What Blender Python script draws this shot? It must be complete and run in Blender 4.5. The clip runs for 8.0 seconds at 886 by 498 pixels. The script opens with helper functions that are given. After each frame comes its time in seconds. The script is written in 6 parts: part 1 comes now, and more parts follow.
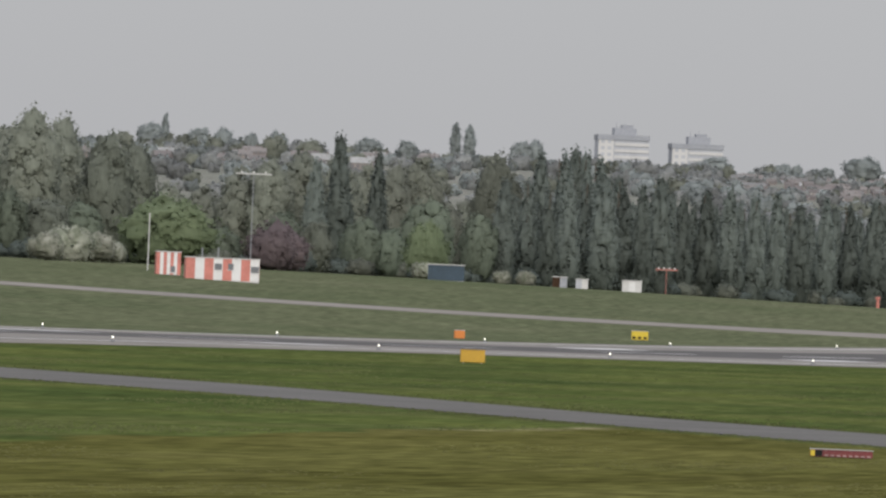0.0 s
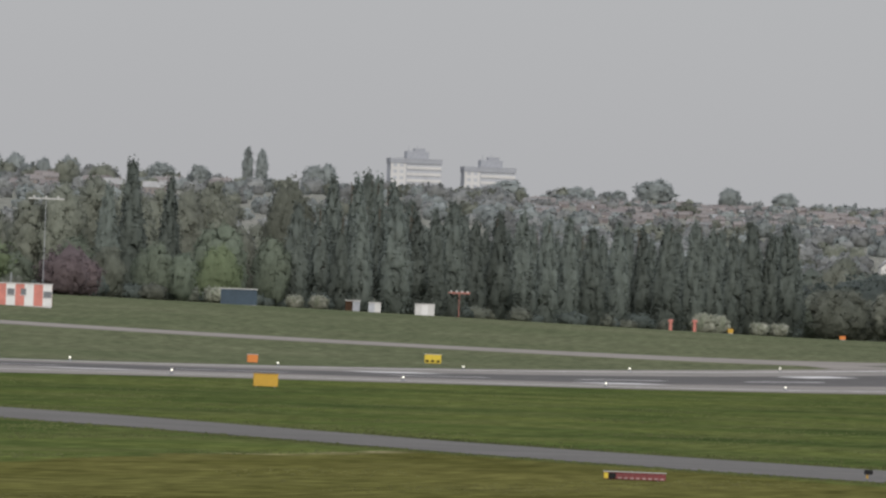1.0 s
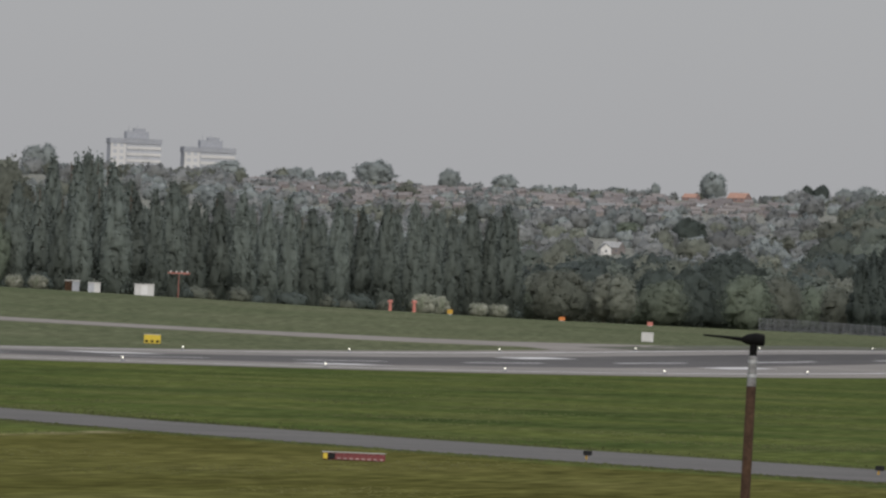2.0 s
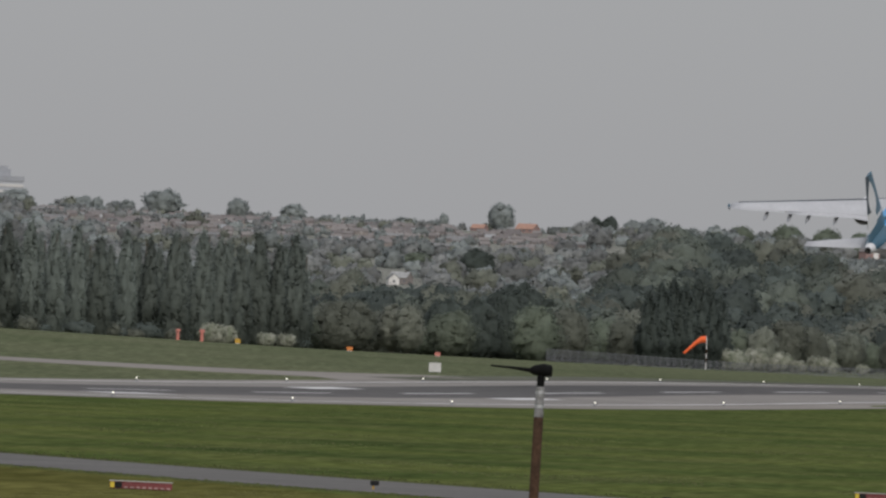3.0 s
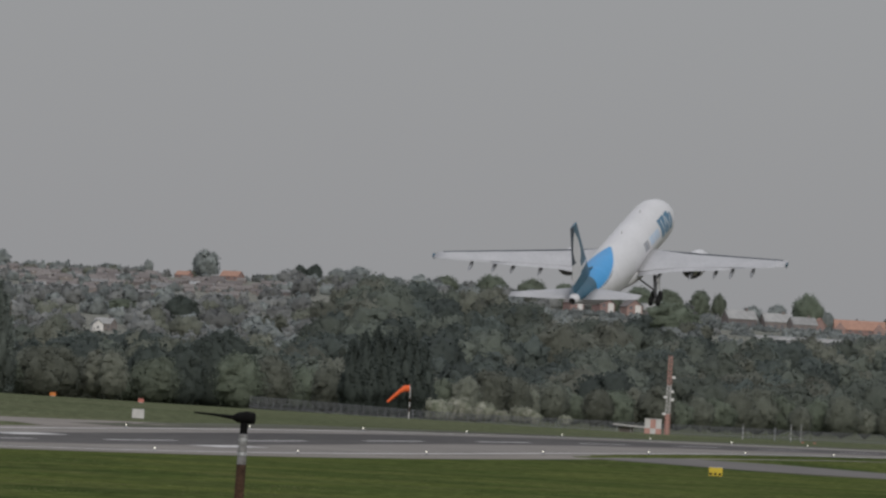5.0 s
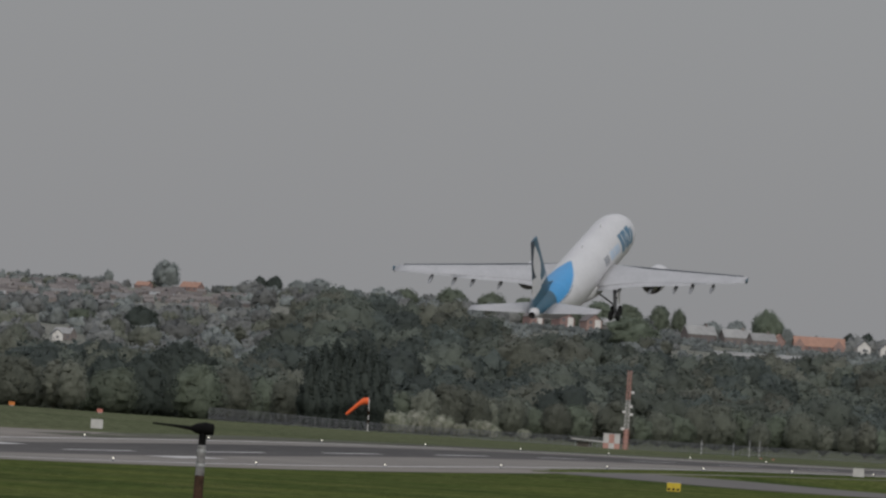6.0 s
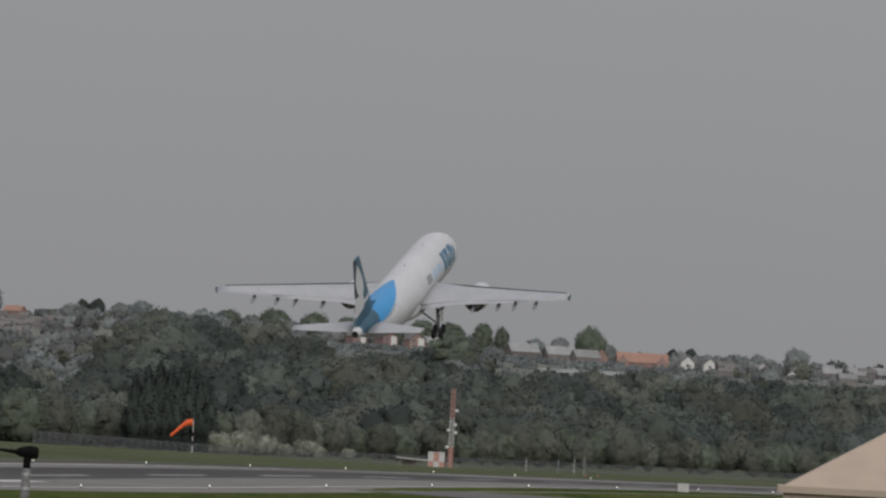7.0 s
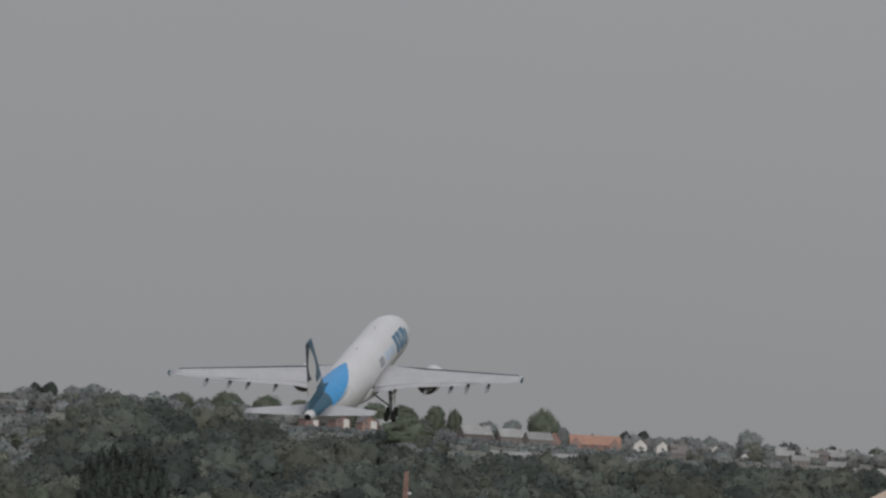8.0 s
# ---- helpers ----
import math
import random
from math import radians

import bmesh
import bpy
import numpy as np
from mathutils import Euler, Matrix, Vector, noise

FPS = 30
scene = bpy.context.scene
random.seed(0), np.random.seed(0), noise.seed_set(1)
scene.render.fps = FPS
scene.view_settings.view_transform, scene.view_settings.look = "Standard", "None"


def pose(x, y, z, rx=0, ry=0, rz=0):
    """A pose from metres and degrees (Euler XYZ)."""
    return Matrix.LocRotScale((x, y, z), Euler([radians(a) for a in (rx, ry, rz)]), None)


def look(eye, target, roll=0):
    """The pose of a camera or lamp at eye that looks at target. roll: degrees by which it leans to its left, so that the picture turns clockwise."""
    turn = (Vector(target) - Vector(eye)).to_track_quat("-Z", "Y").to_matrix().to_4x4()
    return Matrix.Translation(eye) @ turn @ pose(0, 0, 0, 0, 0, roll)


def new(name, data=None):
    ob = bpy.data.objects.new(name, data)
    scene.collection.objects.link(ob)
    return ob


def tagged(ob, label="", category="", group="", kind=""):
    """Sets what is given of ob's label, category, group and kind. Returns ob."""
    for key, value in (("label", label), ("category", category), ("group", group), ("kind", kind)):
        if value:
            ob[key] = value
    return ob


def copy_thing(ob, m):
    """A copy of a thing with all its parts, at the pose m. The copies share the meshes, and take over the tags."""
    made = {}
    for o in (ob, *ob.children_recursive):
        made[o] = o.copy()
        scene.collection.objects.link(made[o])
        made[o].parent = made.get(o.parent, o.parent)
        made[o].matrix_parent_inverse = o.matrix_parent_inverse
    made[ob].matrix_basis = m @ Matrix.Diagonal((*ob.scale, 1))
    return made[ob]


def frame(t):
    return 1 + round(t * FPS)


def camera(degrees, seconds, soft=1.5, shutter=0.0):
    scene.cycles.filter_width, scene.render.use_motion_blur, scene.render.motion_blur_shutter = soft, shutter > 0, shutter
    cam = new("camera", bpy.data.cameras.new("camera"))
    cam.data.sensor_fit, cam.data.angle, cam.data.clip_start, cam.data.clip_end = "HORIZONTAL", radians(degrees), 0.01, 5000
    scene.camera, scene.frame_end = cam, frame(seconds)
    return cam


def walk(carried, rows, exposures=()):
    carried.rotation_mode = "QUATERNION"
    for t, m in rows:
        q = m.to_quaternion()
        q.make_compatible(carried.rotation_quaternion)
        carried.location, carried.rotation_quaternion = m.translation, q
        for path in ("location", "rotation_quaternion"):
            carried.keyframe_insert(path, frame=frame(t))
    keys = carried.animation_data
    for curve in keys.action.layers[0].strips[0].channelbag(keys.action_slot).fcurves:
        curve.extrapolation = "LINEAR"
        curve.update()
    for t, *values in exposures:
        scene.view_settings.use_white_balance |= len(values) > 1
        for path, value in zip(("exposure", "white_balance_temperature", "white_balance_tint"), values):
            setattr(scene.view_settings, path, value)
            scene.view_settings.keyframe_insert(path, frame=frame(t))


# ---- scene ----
from math import sin, cos, tan, pi, sqrt, atan2, exp

# ---------------------------------------------------------------- camera
# World: +y runs along the runway, x to its side, camera over the origin.
CAM_Z = 5.5
cam = camera(4.423, 8.0, soft=2.5)
# seconds, bearing from +y, tilt, lean (degrees)
ROWS = [
    (0.0, -16.9003, 0.1401, 2.432),
    (0.1, -16.7753, 0.1001, 2.448),
    (0.2, -16.6783, 0.1552, 2.463),
    (0.3, -16.5850, 0.1494, 2.479),
    (0.4, -16.4810, 0.1922, 2.495),
    (0.5, -16.3512, 0.2520, 2.510),
    (0.6, -16.2284, 0.3411, 2.452),
    (0.7, -16.1944, 0.2852, 2.393),
    (0.8, -16.1170, 0.2599, 2.335),
    (0.9, -15.9961, 0.2681, 2.276),
    (1.0, -15.8703, 0.3002, 2.217),
    (1.1, -15.7427, 0.3319, 2.280),
    (1.2, -15.5639, 0.3947, 2.343),
    (1.3, -15.3458, 0.3565, 2.405),
    (1.4, -15.1191, 0.3543, 2.468),
    (1.5, -14.9577, 0.3105, 2.530),
    (1.6, -14.8180, 0.2467, 2.463),
    (1.7, -14.7182, 0.2407, 2.396),
    (2.8, -13.5654, 0.3890, 2.542),
    (2.9, -13.4400, 0.4439, 2.575),
    (3.0, -13.4169, 0.4519, 2.607),
    (3.1, -13.3039, 0.4178, 2.589),
    (3.2, -13.2119, 0.5141, 2.571),
    (3.3, -13.0897, 0.5603, 2.553),
    (3.4, -12.9522, 0.5515, 2.536),
    (3.5, -12.8071, 0.5459, 2.518),
    (3.6, -12.6545, 0.5703, 2.530),
    (3.7, -12.5635, 0.5116, 2.543),
    (3.8, -12.4054, 0.4874, 2.555),
    (3.9, -12.3631, 0.4980, 2.568),
    (4.0, -12.3524, 0.4864, 2.580),
    (4.1, -12.3782, 0.5812, 2.668),
    (4.2, -12.3929, 0.5900, 2.755),
    (4.3, -12.3705, 0.6006, 2.843),
    (4.4, -12.3189, 0.7070, 2.931),
    (4.5, -12.2691, 0.7371, 3.018),
    (4.6, -12.1620, 0.7592, 3.025),
    (4.7, -12.0860, 0.7683, 3.033),
    (5.8, -11.7783, 0.7737, 3.619),
    (5.9, -11.7898, 0.7991, 3.659),
    (6.0, -11.7616, 0.8420, 3.699),
    (6.1, -11.5665, 0.8972, 3.641),
    (6.2, -11.3290, 0.9835, 3.584),
    (6.3, -11.2209, 0.9456, 3.527),
    (6.4, -11.0870, 0.9412, 3.469),
    (6.5, -11.0904, 0.9075, 3.412),
    (6.6, -11.0949, 0.8570, 3.326),
    (6.7, -10.9601, 0.9199, 3.240),
    (6.8, -10.9285, 0.9875, 3.154),
    (6.9, -10.8940, 1.0038, 3.068),
    (7.0, -10.8807, 0.9899, 2.982),
    (7.1, -10.9857, 1.0477, 2.927),
    (7.2, -11.0624, 1.0554, 2.872),
    (7.3, -11.0509, 1.0705, 2.817),
    (7.4, -10.9734, 1.1372, 2.762),
    (7.5, -10.9317, 1.2142, 2.707),
    (7.6, -10.8912, 1.2153, 2.739),
    (7.7, -10.8389, 1.2435, 2.771),
    (7.8, -10.8078, 1.2964, 2.803),
    (7.9, -10.7548, 1.3675, 2.835),
    (8.0, -10.6642, 1.4145, 2.867),
]


def bearing(az, r, z=0.0):
    a = radians(az)
    return Vector((r * sin(a), r * cos(a), z))


def aim(az, el, roll):
    a, e = radians(az), radians(el)
    eye = Vector((0, 0, CAM_Z))
    return look(eye, eye + Vector((sin(a) * cos(e), cos(a) * cos(e), sin(e))) * 100, roll)


walk(cam, [(t, aim(az, el, roll)) for t, az, el, roll in ROWS],
     exposures=[(0.0, 0.0), (0.5, -0.01), (1.0, -0.08), (1.5, -0.19), (1.7, -0.22), (2.8, -0.36), (3.5, -0.48), (4.5, -0.68), (4.6, -0.60), (4.7, -0.60), (6.0, -0.77), (6.5, -0.74), (8.0, -0.75)])

# ---------------------------------------------------------------- light: overcast sky, a weak wide sun
world = bpy.data.worlds.new("overcast")
scene.world = world
world.use_nodes = True
wn, wl = world.node_tree.nodes, world.node_tree.links
wn.clear()
w_out = wn.new("ShaderNodeOutputWorld")
w_bg = wn.new("ShaderNodeBackground")
w_geo = wn.new("ShaderNodeTexCoord")
w_sep = wn.new("ShaderNodeSeparateXYZ")
w_map = wn.new("ShaderNodeMapRange")
w_map.inputs["From Min"].default_value = 0.0
w_map.inputs["From Max"].default_value = 1.0
w_map.inputs["To Min"].default_value = 1.0
w_map.inputs["To Max"].default_value = 3.0
w_noise = wn.new("ShaderNodeTexNoise")
w_noise.inputs["Scale"].default_value = 9.0
w_noise.inputs["Detail"].default_value = 4.0
w_nr = wn.new("ShaderNodeMapRange")
w_nr.inputs["To Min"].default_value = 0.965
w_nr.inputs["To Max"].default_value = 1.035
w_mul = wn.new("ShaderNodeMath")
w_mul.operation = "MULTIPLY"
w_sky = wn.new("ShaderNodeTexSky")
w_sky.sky_type = "NISHITA"
w_sky.sun_disc = False
w_sky.sun_elevation = radians(26)
w_sky.sun_rotation = radians(200)
w_mix = wn.new("ShaderNodeMixRGB")
w_mix.inputs["Fac"].default_value = 0.01
w_mix.inputs["Color1"].default_value = (0.399, 0.404, 0.431, 1)
wl.new(w_geo.outputs["Generated"], w_sep.inputs[0])
wl.new(w_geo.outputs["Generated"], w_noise.inputs["Vector"])
wl.new(w_sep.outputs["Z"], w_map.inputs["Value"])
wl.new(w_noise.outputs["Fac"], w_nr.inputs["Value"])
wl.new(w_map.outputs[0], w_mul.inputs[0])
wl.new(w_nr.outputs[0], w_mul.inputs[1])
wl.new(w_sky.outputs[0], w_mix.inputs["Color2"])
wl.new(w_mix.outputs[0], w_bg.inputs["Color"])
wl.new(w_mul.outputs[0], w_bg.inputs["Strength"])
wl.new(w_bg.outputs[0], w_out.inputs["Surface"])

sun_data = bpy.data.lights.new("sun", "SUN")
sun_data.energy, sun_data.angle, sun_data.color = 2.2, radians(36), (1.0, 0.96, 0.9)
sun = new("sun", sun_data)
sun.matrix_world = look((0, 0, 300), (-90, 190, 198))


# ---------------------------------------------------------------- materials
def mat(name, base, rough=0.8, vary=0.15, scale=1.0, metal=0.0, bump=0.0, second=None, fine=None, island=0.0, objrand=0.0, stretch=(1, 1, 1)):
    """Principled surface with variation at two scales; scale is in features per metre."""
    m = bpy.data.materials.new(name)
    m.use_nodes = True
    n, l = m.node_tree.nodes, m.node_tree.links
    p = n["Principled BSDF"]
    p.inputs["Roughness"].default_value = rough
    p.inputs["Metallic"].default_value = metal
    tc = n.new("ShaderNodeTexCoord")
    mp = n.new("ShaderNodeMapping")
    mp.inputs["Scale"].default_value = stretch
    l.new(tc.outputs["Object"], mp.inputs["Vector"])
    big = n.new("ShaderNodeTexNoise")
    big.inputs["Scale"].default_value = scale
    big.inputs["Detail"].default_value = 6
    small = n.new("ShaderNodeTexNoise")
    small.inputs["Scale"].default_value = fine or scale * 9
    small.inputs["Detail"].default_value = 4
    l.new(mp.outputs[0], big.inputs["Vector"])
    l.new(mp.outputs[0], small.inputs["Vector"])
    ramp = n.new("ShaderNodeValToRGB")
    ramp.color_ramp.elements[0].position, ramp.color_ramp.elements[1].position = 0.32, 0.68
    c2 = second or tuple(c * (1 - vary * 1.6) for c in base)
    ramp.color_ramp.elements[0].color = (*c2, 1)
    ramp.color_ramp.elements[1].color = (*base, 1)
    l.new(big.outputs["Fac"], ramp.inputs[0])
    hsv = n.new("ShaderNodeHueSaturation")
    l.new(ramp.outputs[0], hsv.inputs["Color"])
    mr = n.new("ShaderNodeMapRange")
    mr.inputs["From Min"].default_value, mr.inputs["From Max"].default_value = 0.3, 0.7
    mr.inputs["To Min"].default_value, mr.inputs["To Max"].default_value = 1 - vary, 1 + vary
    l.new(small.outputs["Fac"], mr.inputs["Value"])
    last = mr.outputs[0]
    if island:
        geo = n.new("ShaderNodeNewGeometry")
        ir = n.new("ShaderNodeMapRange")
        ir.inputs["To Min"].default_value, ir.inputs["To Max"].default_value = 1 - island, 1 + island
        l.new(geo.outputs["Random Per Island"], ir.inputs["Value"])
        mu = n.new("ShaderNodeMath")
        mu.operation = "MULTIPLY"
        l.new(last, mu.inputs[0])
        l.new(ir.outputs[0], mu.inputs[1])
        last = mu.outputs[0]
    if objrand:
        oi = n.new("ShaderNodeObjectInfo")
        orr = n.new("ShaderNodeMapRange")
        orr.inputs["To Min"].default_value, orr.inputs["To Max"].default_value = 1 - objrand, 1 + objrand
        l.new(oi.outputs["Random"], orr.inputs["Value"])
        mo = n.new("ShaderNodeMath")
        mo.operation = "MULTIPLY"
        l.new(last, mo.inputs[0])
        l.new(orr.outputs[0], mo.inputs[1])
        last = mo.outputs[0]
        hr = n.new("ShaderNodeMapRange")
        hr.inputs["To Min"].default_value, hr.inputs["To Max"].default_value = 0.5 - objrand * 0.06, 0.5 + objrand * 0.06
        l.new(oi.outputs["Random"], hr.inputs["Value"])
        l.new(hr.outputs[0], hsv.inputs["Hue"])
    l.new(last, hsv.inputs["Value"])
    l.new(hsv.outputs[0], p.inputs["Base Color"])
    if bump:
        b = n.new("ShaderNodeBump")
        b.inputs["Strength"].default_value = 0.6
        b.inputs["Distance"].default_value = bump
        l.new(small.outputs["Fac"], b.inputs["Height"])
        l.new(b.outputs[0], p.inputs["Normal"])
    return m


def leaf_mat(name, base, second, island=0.05, objrand=0.16, scale=0.3, vary=0.12, bump=0.03, through_light=0.44):
    m = mat(name, base, rough=0.8, vary=vary, scale=scale, second=second, fine=1.5, bump=bump, island=island, objrand=objrand)
    n, l = m.node_tree.nodes, m.node_tree.links
    p = n["Principled BSDF"]
    p.inputs["Specular IOR Level"].default_value = 0.2
    hue = p.inputs["Base Color"].links[0].from_node
    own = n.new("ShaderNodeAttribute")
    own.attribute_name = "tint"
    both = n.new("ShaderNodeMath")
    both.operation = "MULTIPLY"
    l.new(hue.inputs["Value"].links[0].from_socket, both.inputs[0])
    plus = n.new("ShaderNodeMath")
    plus.operation = "ADD"
    plus.inputs[1].default_value = 1.0
    l.new(own.outputs["Fac"], plus.inputs[0])
    l.new(plus.outputs[0], both.inputs[1])
    l.new(both.outputs[0], hue.inputs["Value"])
    col = hue.outputs[0]
    tr = n.new("ShaderNodeBsdfTranslucent")
    mx = n.new("ShaderNodeMixShader")
    mx.inputs[0].default_value = through_light
    l.new(col, tr.inputs["Color"])
    l.new(p.outputs[0], mx.inputs[1])
    l.new(tr.outputs[0], mx.inputs[2])
    l.new(mx.outputs[0], n["Material Output"].inputs["Surface"])
    return m


def grass_mat():
    """Rough grass, a paler mown foreground beyond a straight mowing edge, haze painted over the far grass and slopes.
    """
    m = bpy.data.materials.new("grass")
    m.use_nodes = True
    n, l = m.node_tree.nodes, m.node_tree.links
    p = n["Principled BSDF"]
    p.inputs["Roughness"].default_value = 1.0
    p.inputs["Specular IOR Level"].default_value = 0.0
    tc = n.new("ShaderNodeTexCoord")
    sep = n.new("ShaderNodeSeparateXYZ")
    l.new(tc.outputs["Object"], sep.inputs[0])

    def noise_at(scale, detail=5, stretch=(1, 1, 1)):
        mp = n.new("ShaderNodeMapping")
        mp.inputs["Scale"].default_value = stretch
        t = n.new("ShaderNodeTexNoise")
        t.inputs["Scale"].default_value = scale
        t.inputs["Detail"].default_value = detail
        l.new(tc.outputs["Object"], mp.inputs["Vector"])
        l.new(mp.outputs[0], t.inputs["Vector"])
        return t.outputs["Fac"]

    def math_node(op, a, b):
        q = n.new("ShaderNodeMath")
        q.operation = op
        for i, v in enumerate((a, b)):
            if isinstance(v, (int, float)):
                q.inputs[i].default_value = v
            else:
                l.new(v, q.inputs[i])
        return q.outputs[0]

    def span(v, a, b, lo=0.0, hi=1.0):
        q = n.new("ShaderNodeMapRange")
        q.inputs["From Min"].default_value, q.inputs["From Max"].default_value = a, b
        q.inputs["To Min"].default_value, q.inputs["To Max"].default_value = lo, hi
        l.new(v, q.inputs["Value"])
        return q.outputs[0]

    def mix(f, a, b):
        q = n.new("ShaderNodeMixRGB")
        for i, v in zip(("Fac", "Color1", "Color2"), (f, a, b)):
            if isinstance(v, tuple):
                q.inputs[i].default_value = (*v, 1)
            else:
                l.new(v, q.inputs[i])
        return q.outputs[0]

    patch = span(noise_at(0.018), 0.35, 0.65)
    streak = span(noise_at(0.11, 7, (1, 0.12, 1)), 0.36, 0.64)
    fine = span(noise_at(1.6, 6, (1, 0.12, 1)), 0.3, 0.7, 0.72, 1.28)
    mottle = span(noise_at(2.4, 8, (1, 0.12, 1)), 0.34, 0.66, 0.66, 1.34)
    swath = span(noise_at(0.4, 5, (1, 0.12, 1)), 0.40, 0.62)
    rough = mix(patch, (0.056, 0.078, 0.026), (0.074, 0.090, 0.029))
    rough = mix(math_node("MULTIPLY", streak, 0.55), rough, (0.036, 0.053, 0.019))
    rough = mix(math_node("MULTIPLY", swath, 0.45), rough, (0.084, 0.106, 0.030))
    bands = noise_at(0.055, 5, (1, 0.55, 1))
    rough = mix(math_node("MULTIPLY", span(bands, 0.48, 0.66), 0.60), rough, (0.104, 0.118, 0.036))
    rough = mix(math_node("MULTIPLY", span(bands, 0.48, 0.34), 0.55), rough, (0.030, 0.046, 0.016))
    blot = span(noise_at(0.16, 8, (1, 0.25, 1)), 0.46, 0.66)
    rough = mix(math_node("MULTIPLY", blot, 0.7), rough, (0.092, 0.100, 0.038))
    mown = mix(patch, (0.085, 0.085, 0.028), (0.110, 0.103, 0.035))
    mown = mix(math_node("MULTIPLY", streak, 0.75), mown, (0.074, 0.072, 0.022))
    mown = mix(math_node("MULTIPLY", blot, 0.30), mown, (0.155, 0.143, 0.052))
    track = span(noise_at(0.035, 3, (1, 0.35, 1)), 0.46, 0.50)
    track = math_node("MULTIPLY", track, span(noise_at(0.035, 3, (1, 0.35, 1)), 0.50, 0.55, 1.0, 0.0))
    mown = mix(math_node("MULTIPLY", track, 0.8), mown, (0.056, 0.054, 0.016))
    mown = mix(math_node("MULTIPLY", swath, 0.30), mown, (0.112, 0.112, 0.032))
    wob = span(noise_at(0.05), 0.3, 0.7, -2.5, 2.5)
    slant = math_node("ADD", sep.outputs["X"], math_node("MULTIPLY", sep.outputs["Y"], 0.08))
    edge = span(math_node("ADD", slant, wob), -88.5, -87.5)
    side = math_node("ADD", sep.outputs["Y"], math_node("MULTIPLY", sep.outputs["X"], 1.42))
    near = span(math_node("ADD", side, wob), 249, 253, 1.0, 0.0)
    col = mix(math_node("MULTIPLY", edge, near), rough, mown)
    dry = math_node("MULTIPLY", span(math_node("ADD", slant, wob), -88.8, -87.9), span(math_node("ADD", slant, wob), -87.7, -86.1, 1.0, 0.0))
    dry = math_node("MULTIPLY", dry, span(sep.outputs["Y"], 386.0, 398.0))
    dry = math_node("MULTIPLY", math_node("MULTIPLY", dry, near), span(noise_at(0.25, 6), 0.40, 0.62))
    col = mix(dry, col, (0.230, 0.205, 0.120))
    # Grass past the runway is paled and dulled, painting haze into it
    tall = mix(patch, (0.092, 0.104, 0.060), (0.118, 0.124, 0.076))
    tall = mix(math_node("MULTIPLY", streak, 0.4), tall, (0.074, 0.090, 0.048))
    col = mix(span(sep.outputs["X"], -294.0, -293.0, 1.0, 0.0), col, tall)
    # Slopes turn pale grey with height, haze put into the colour
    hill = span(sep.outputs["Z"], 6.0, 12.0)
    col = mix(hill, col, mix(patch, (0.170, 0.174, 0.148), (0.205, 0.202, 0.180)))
    hsv = n.new("ShaderNodeHueSaturation")
    l.new(col, hsv.inputs["Color"])
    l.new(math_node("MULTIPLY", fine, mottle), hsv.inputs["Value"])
    l.new(hsv.outputs[0], p.inputs["Base Color"])
    bp = n.new("ShaderNodeBump")
    bp.inputs["Distance"].default_value = 0.25
    bp.inputs["Strength"].default_value = 0.5
    l.new(noise_at(1.2, 5), bp.inputs["Height"])
    l.new(bp.outputs[0], p.inputs["Normal"])
    return m


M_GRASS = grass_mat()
M_ASPHALT = mat("asphalt", (0.220, 0.204, 0.186), 0.85, 0.12, 0.05, fine=3.0)
M_ASPHALT_DARK = mat("rubbered_asphalt", (0.062, 0.058, 0.056), 0.85, 0.25, 0.03, second=(0.10, 0.094, 0.090), fine=1.0, stretch=(1, 0.12, 1))
M_CONCRETE = mat("pale_concrete", (0.228, 0.208, 0.186), 0.9, 0.12, 0.06, fine=2.0)
M_PATH = mat("path_tarmac", (0.122, 0.116, 0.108), 0.9, 0.15, 0.15, fine=3.0)
M_TURN_OFF = mat("turn_off_asphalt", (0.116, 0.107, 0.098), 0.9, 0.14, 0.06, fine=2.0)
M_SOIL = mat("dark_verge_soil", (0.046, 0.044, 0.030), 1.0, 0.25, 0.2, fine=1.5, second=(0.060, 0.066, 0.030))
M_LINE = mat("marking_paint", (0.62, 0.61, 0.60), 0.7, 0.15, 0.3, fine=3.0)
for m_pave in (M_ASPHALT, M_ASPHALT_DARK, M_CONCRETE, M_PATH, M_LINE):
    m_pave.node_tree.nodes["Principled BSDF"].inputs["Specular IOR Level"].default_value = 0.12
M_TRUNK = mat("bark", (0.13, 0.105, 0.08), 0.95, 0.25, 1.5, bump=0.02)
# Most treeline and wood leaves here are lifted and greyed to paint in haze
M_POPLAR = leaf_mat("poplar_leaves", (0.186, 0.212, 0.187), (0.142, 0.164, 0.145), objrand=0.26)
M_OLIVE = leaf_mat("olive_leaves", (0.252, 0.264, 0.216), (0.208, 0.222, 0.180))
M_GREEN = leaf_mat("green_leaves", (0.192, 0.222, 0.168), (0.154, 0.182, 0.136))
M_BRIGHT = leaf_mat("fresh_leaves", (0.252, 0.312, 0.184), (0.191, 0.244, 0.138))
M_DARK = leaf_mat("dark_leaves", (0.176, 0.188, 0.152), (0.142, 0.153, 0.123))
M_RED = leaf_mat("copper_leaves", (0.210, 0.167, 0.171), (0.159, 0.127, 0.130))
M_BLOSSOM = leaf_mat("blossom", (0.44, 0.44, 0.37), (0.20, 0.22, 0.155), scale=0.9)
# Far leaf colours are paled and greyed to paint distance haze into them
M_FAR = leaf_mat("hazed_hill_leaves", (0.348, 0.358, 0.348), (0.302, 0.312, 0.304), 0.06, 0.1, 0.1, 0.10, 0.03, 0.46)
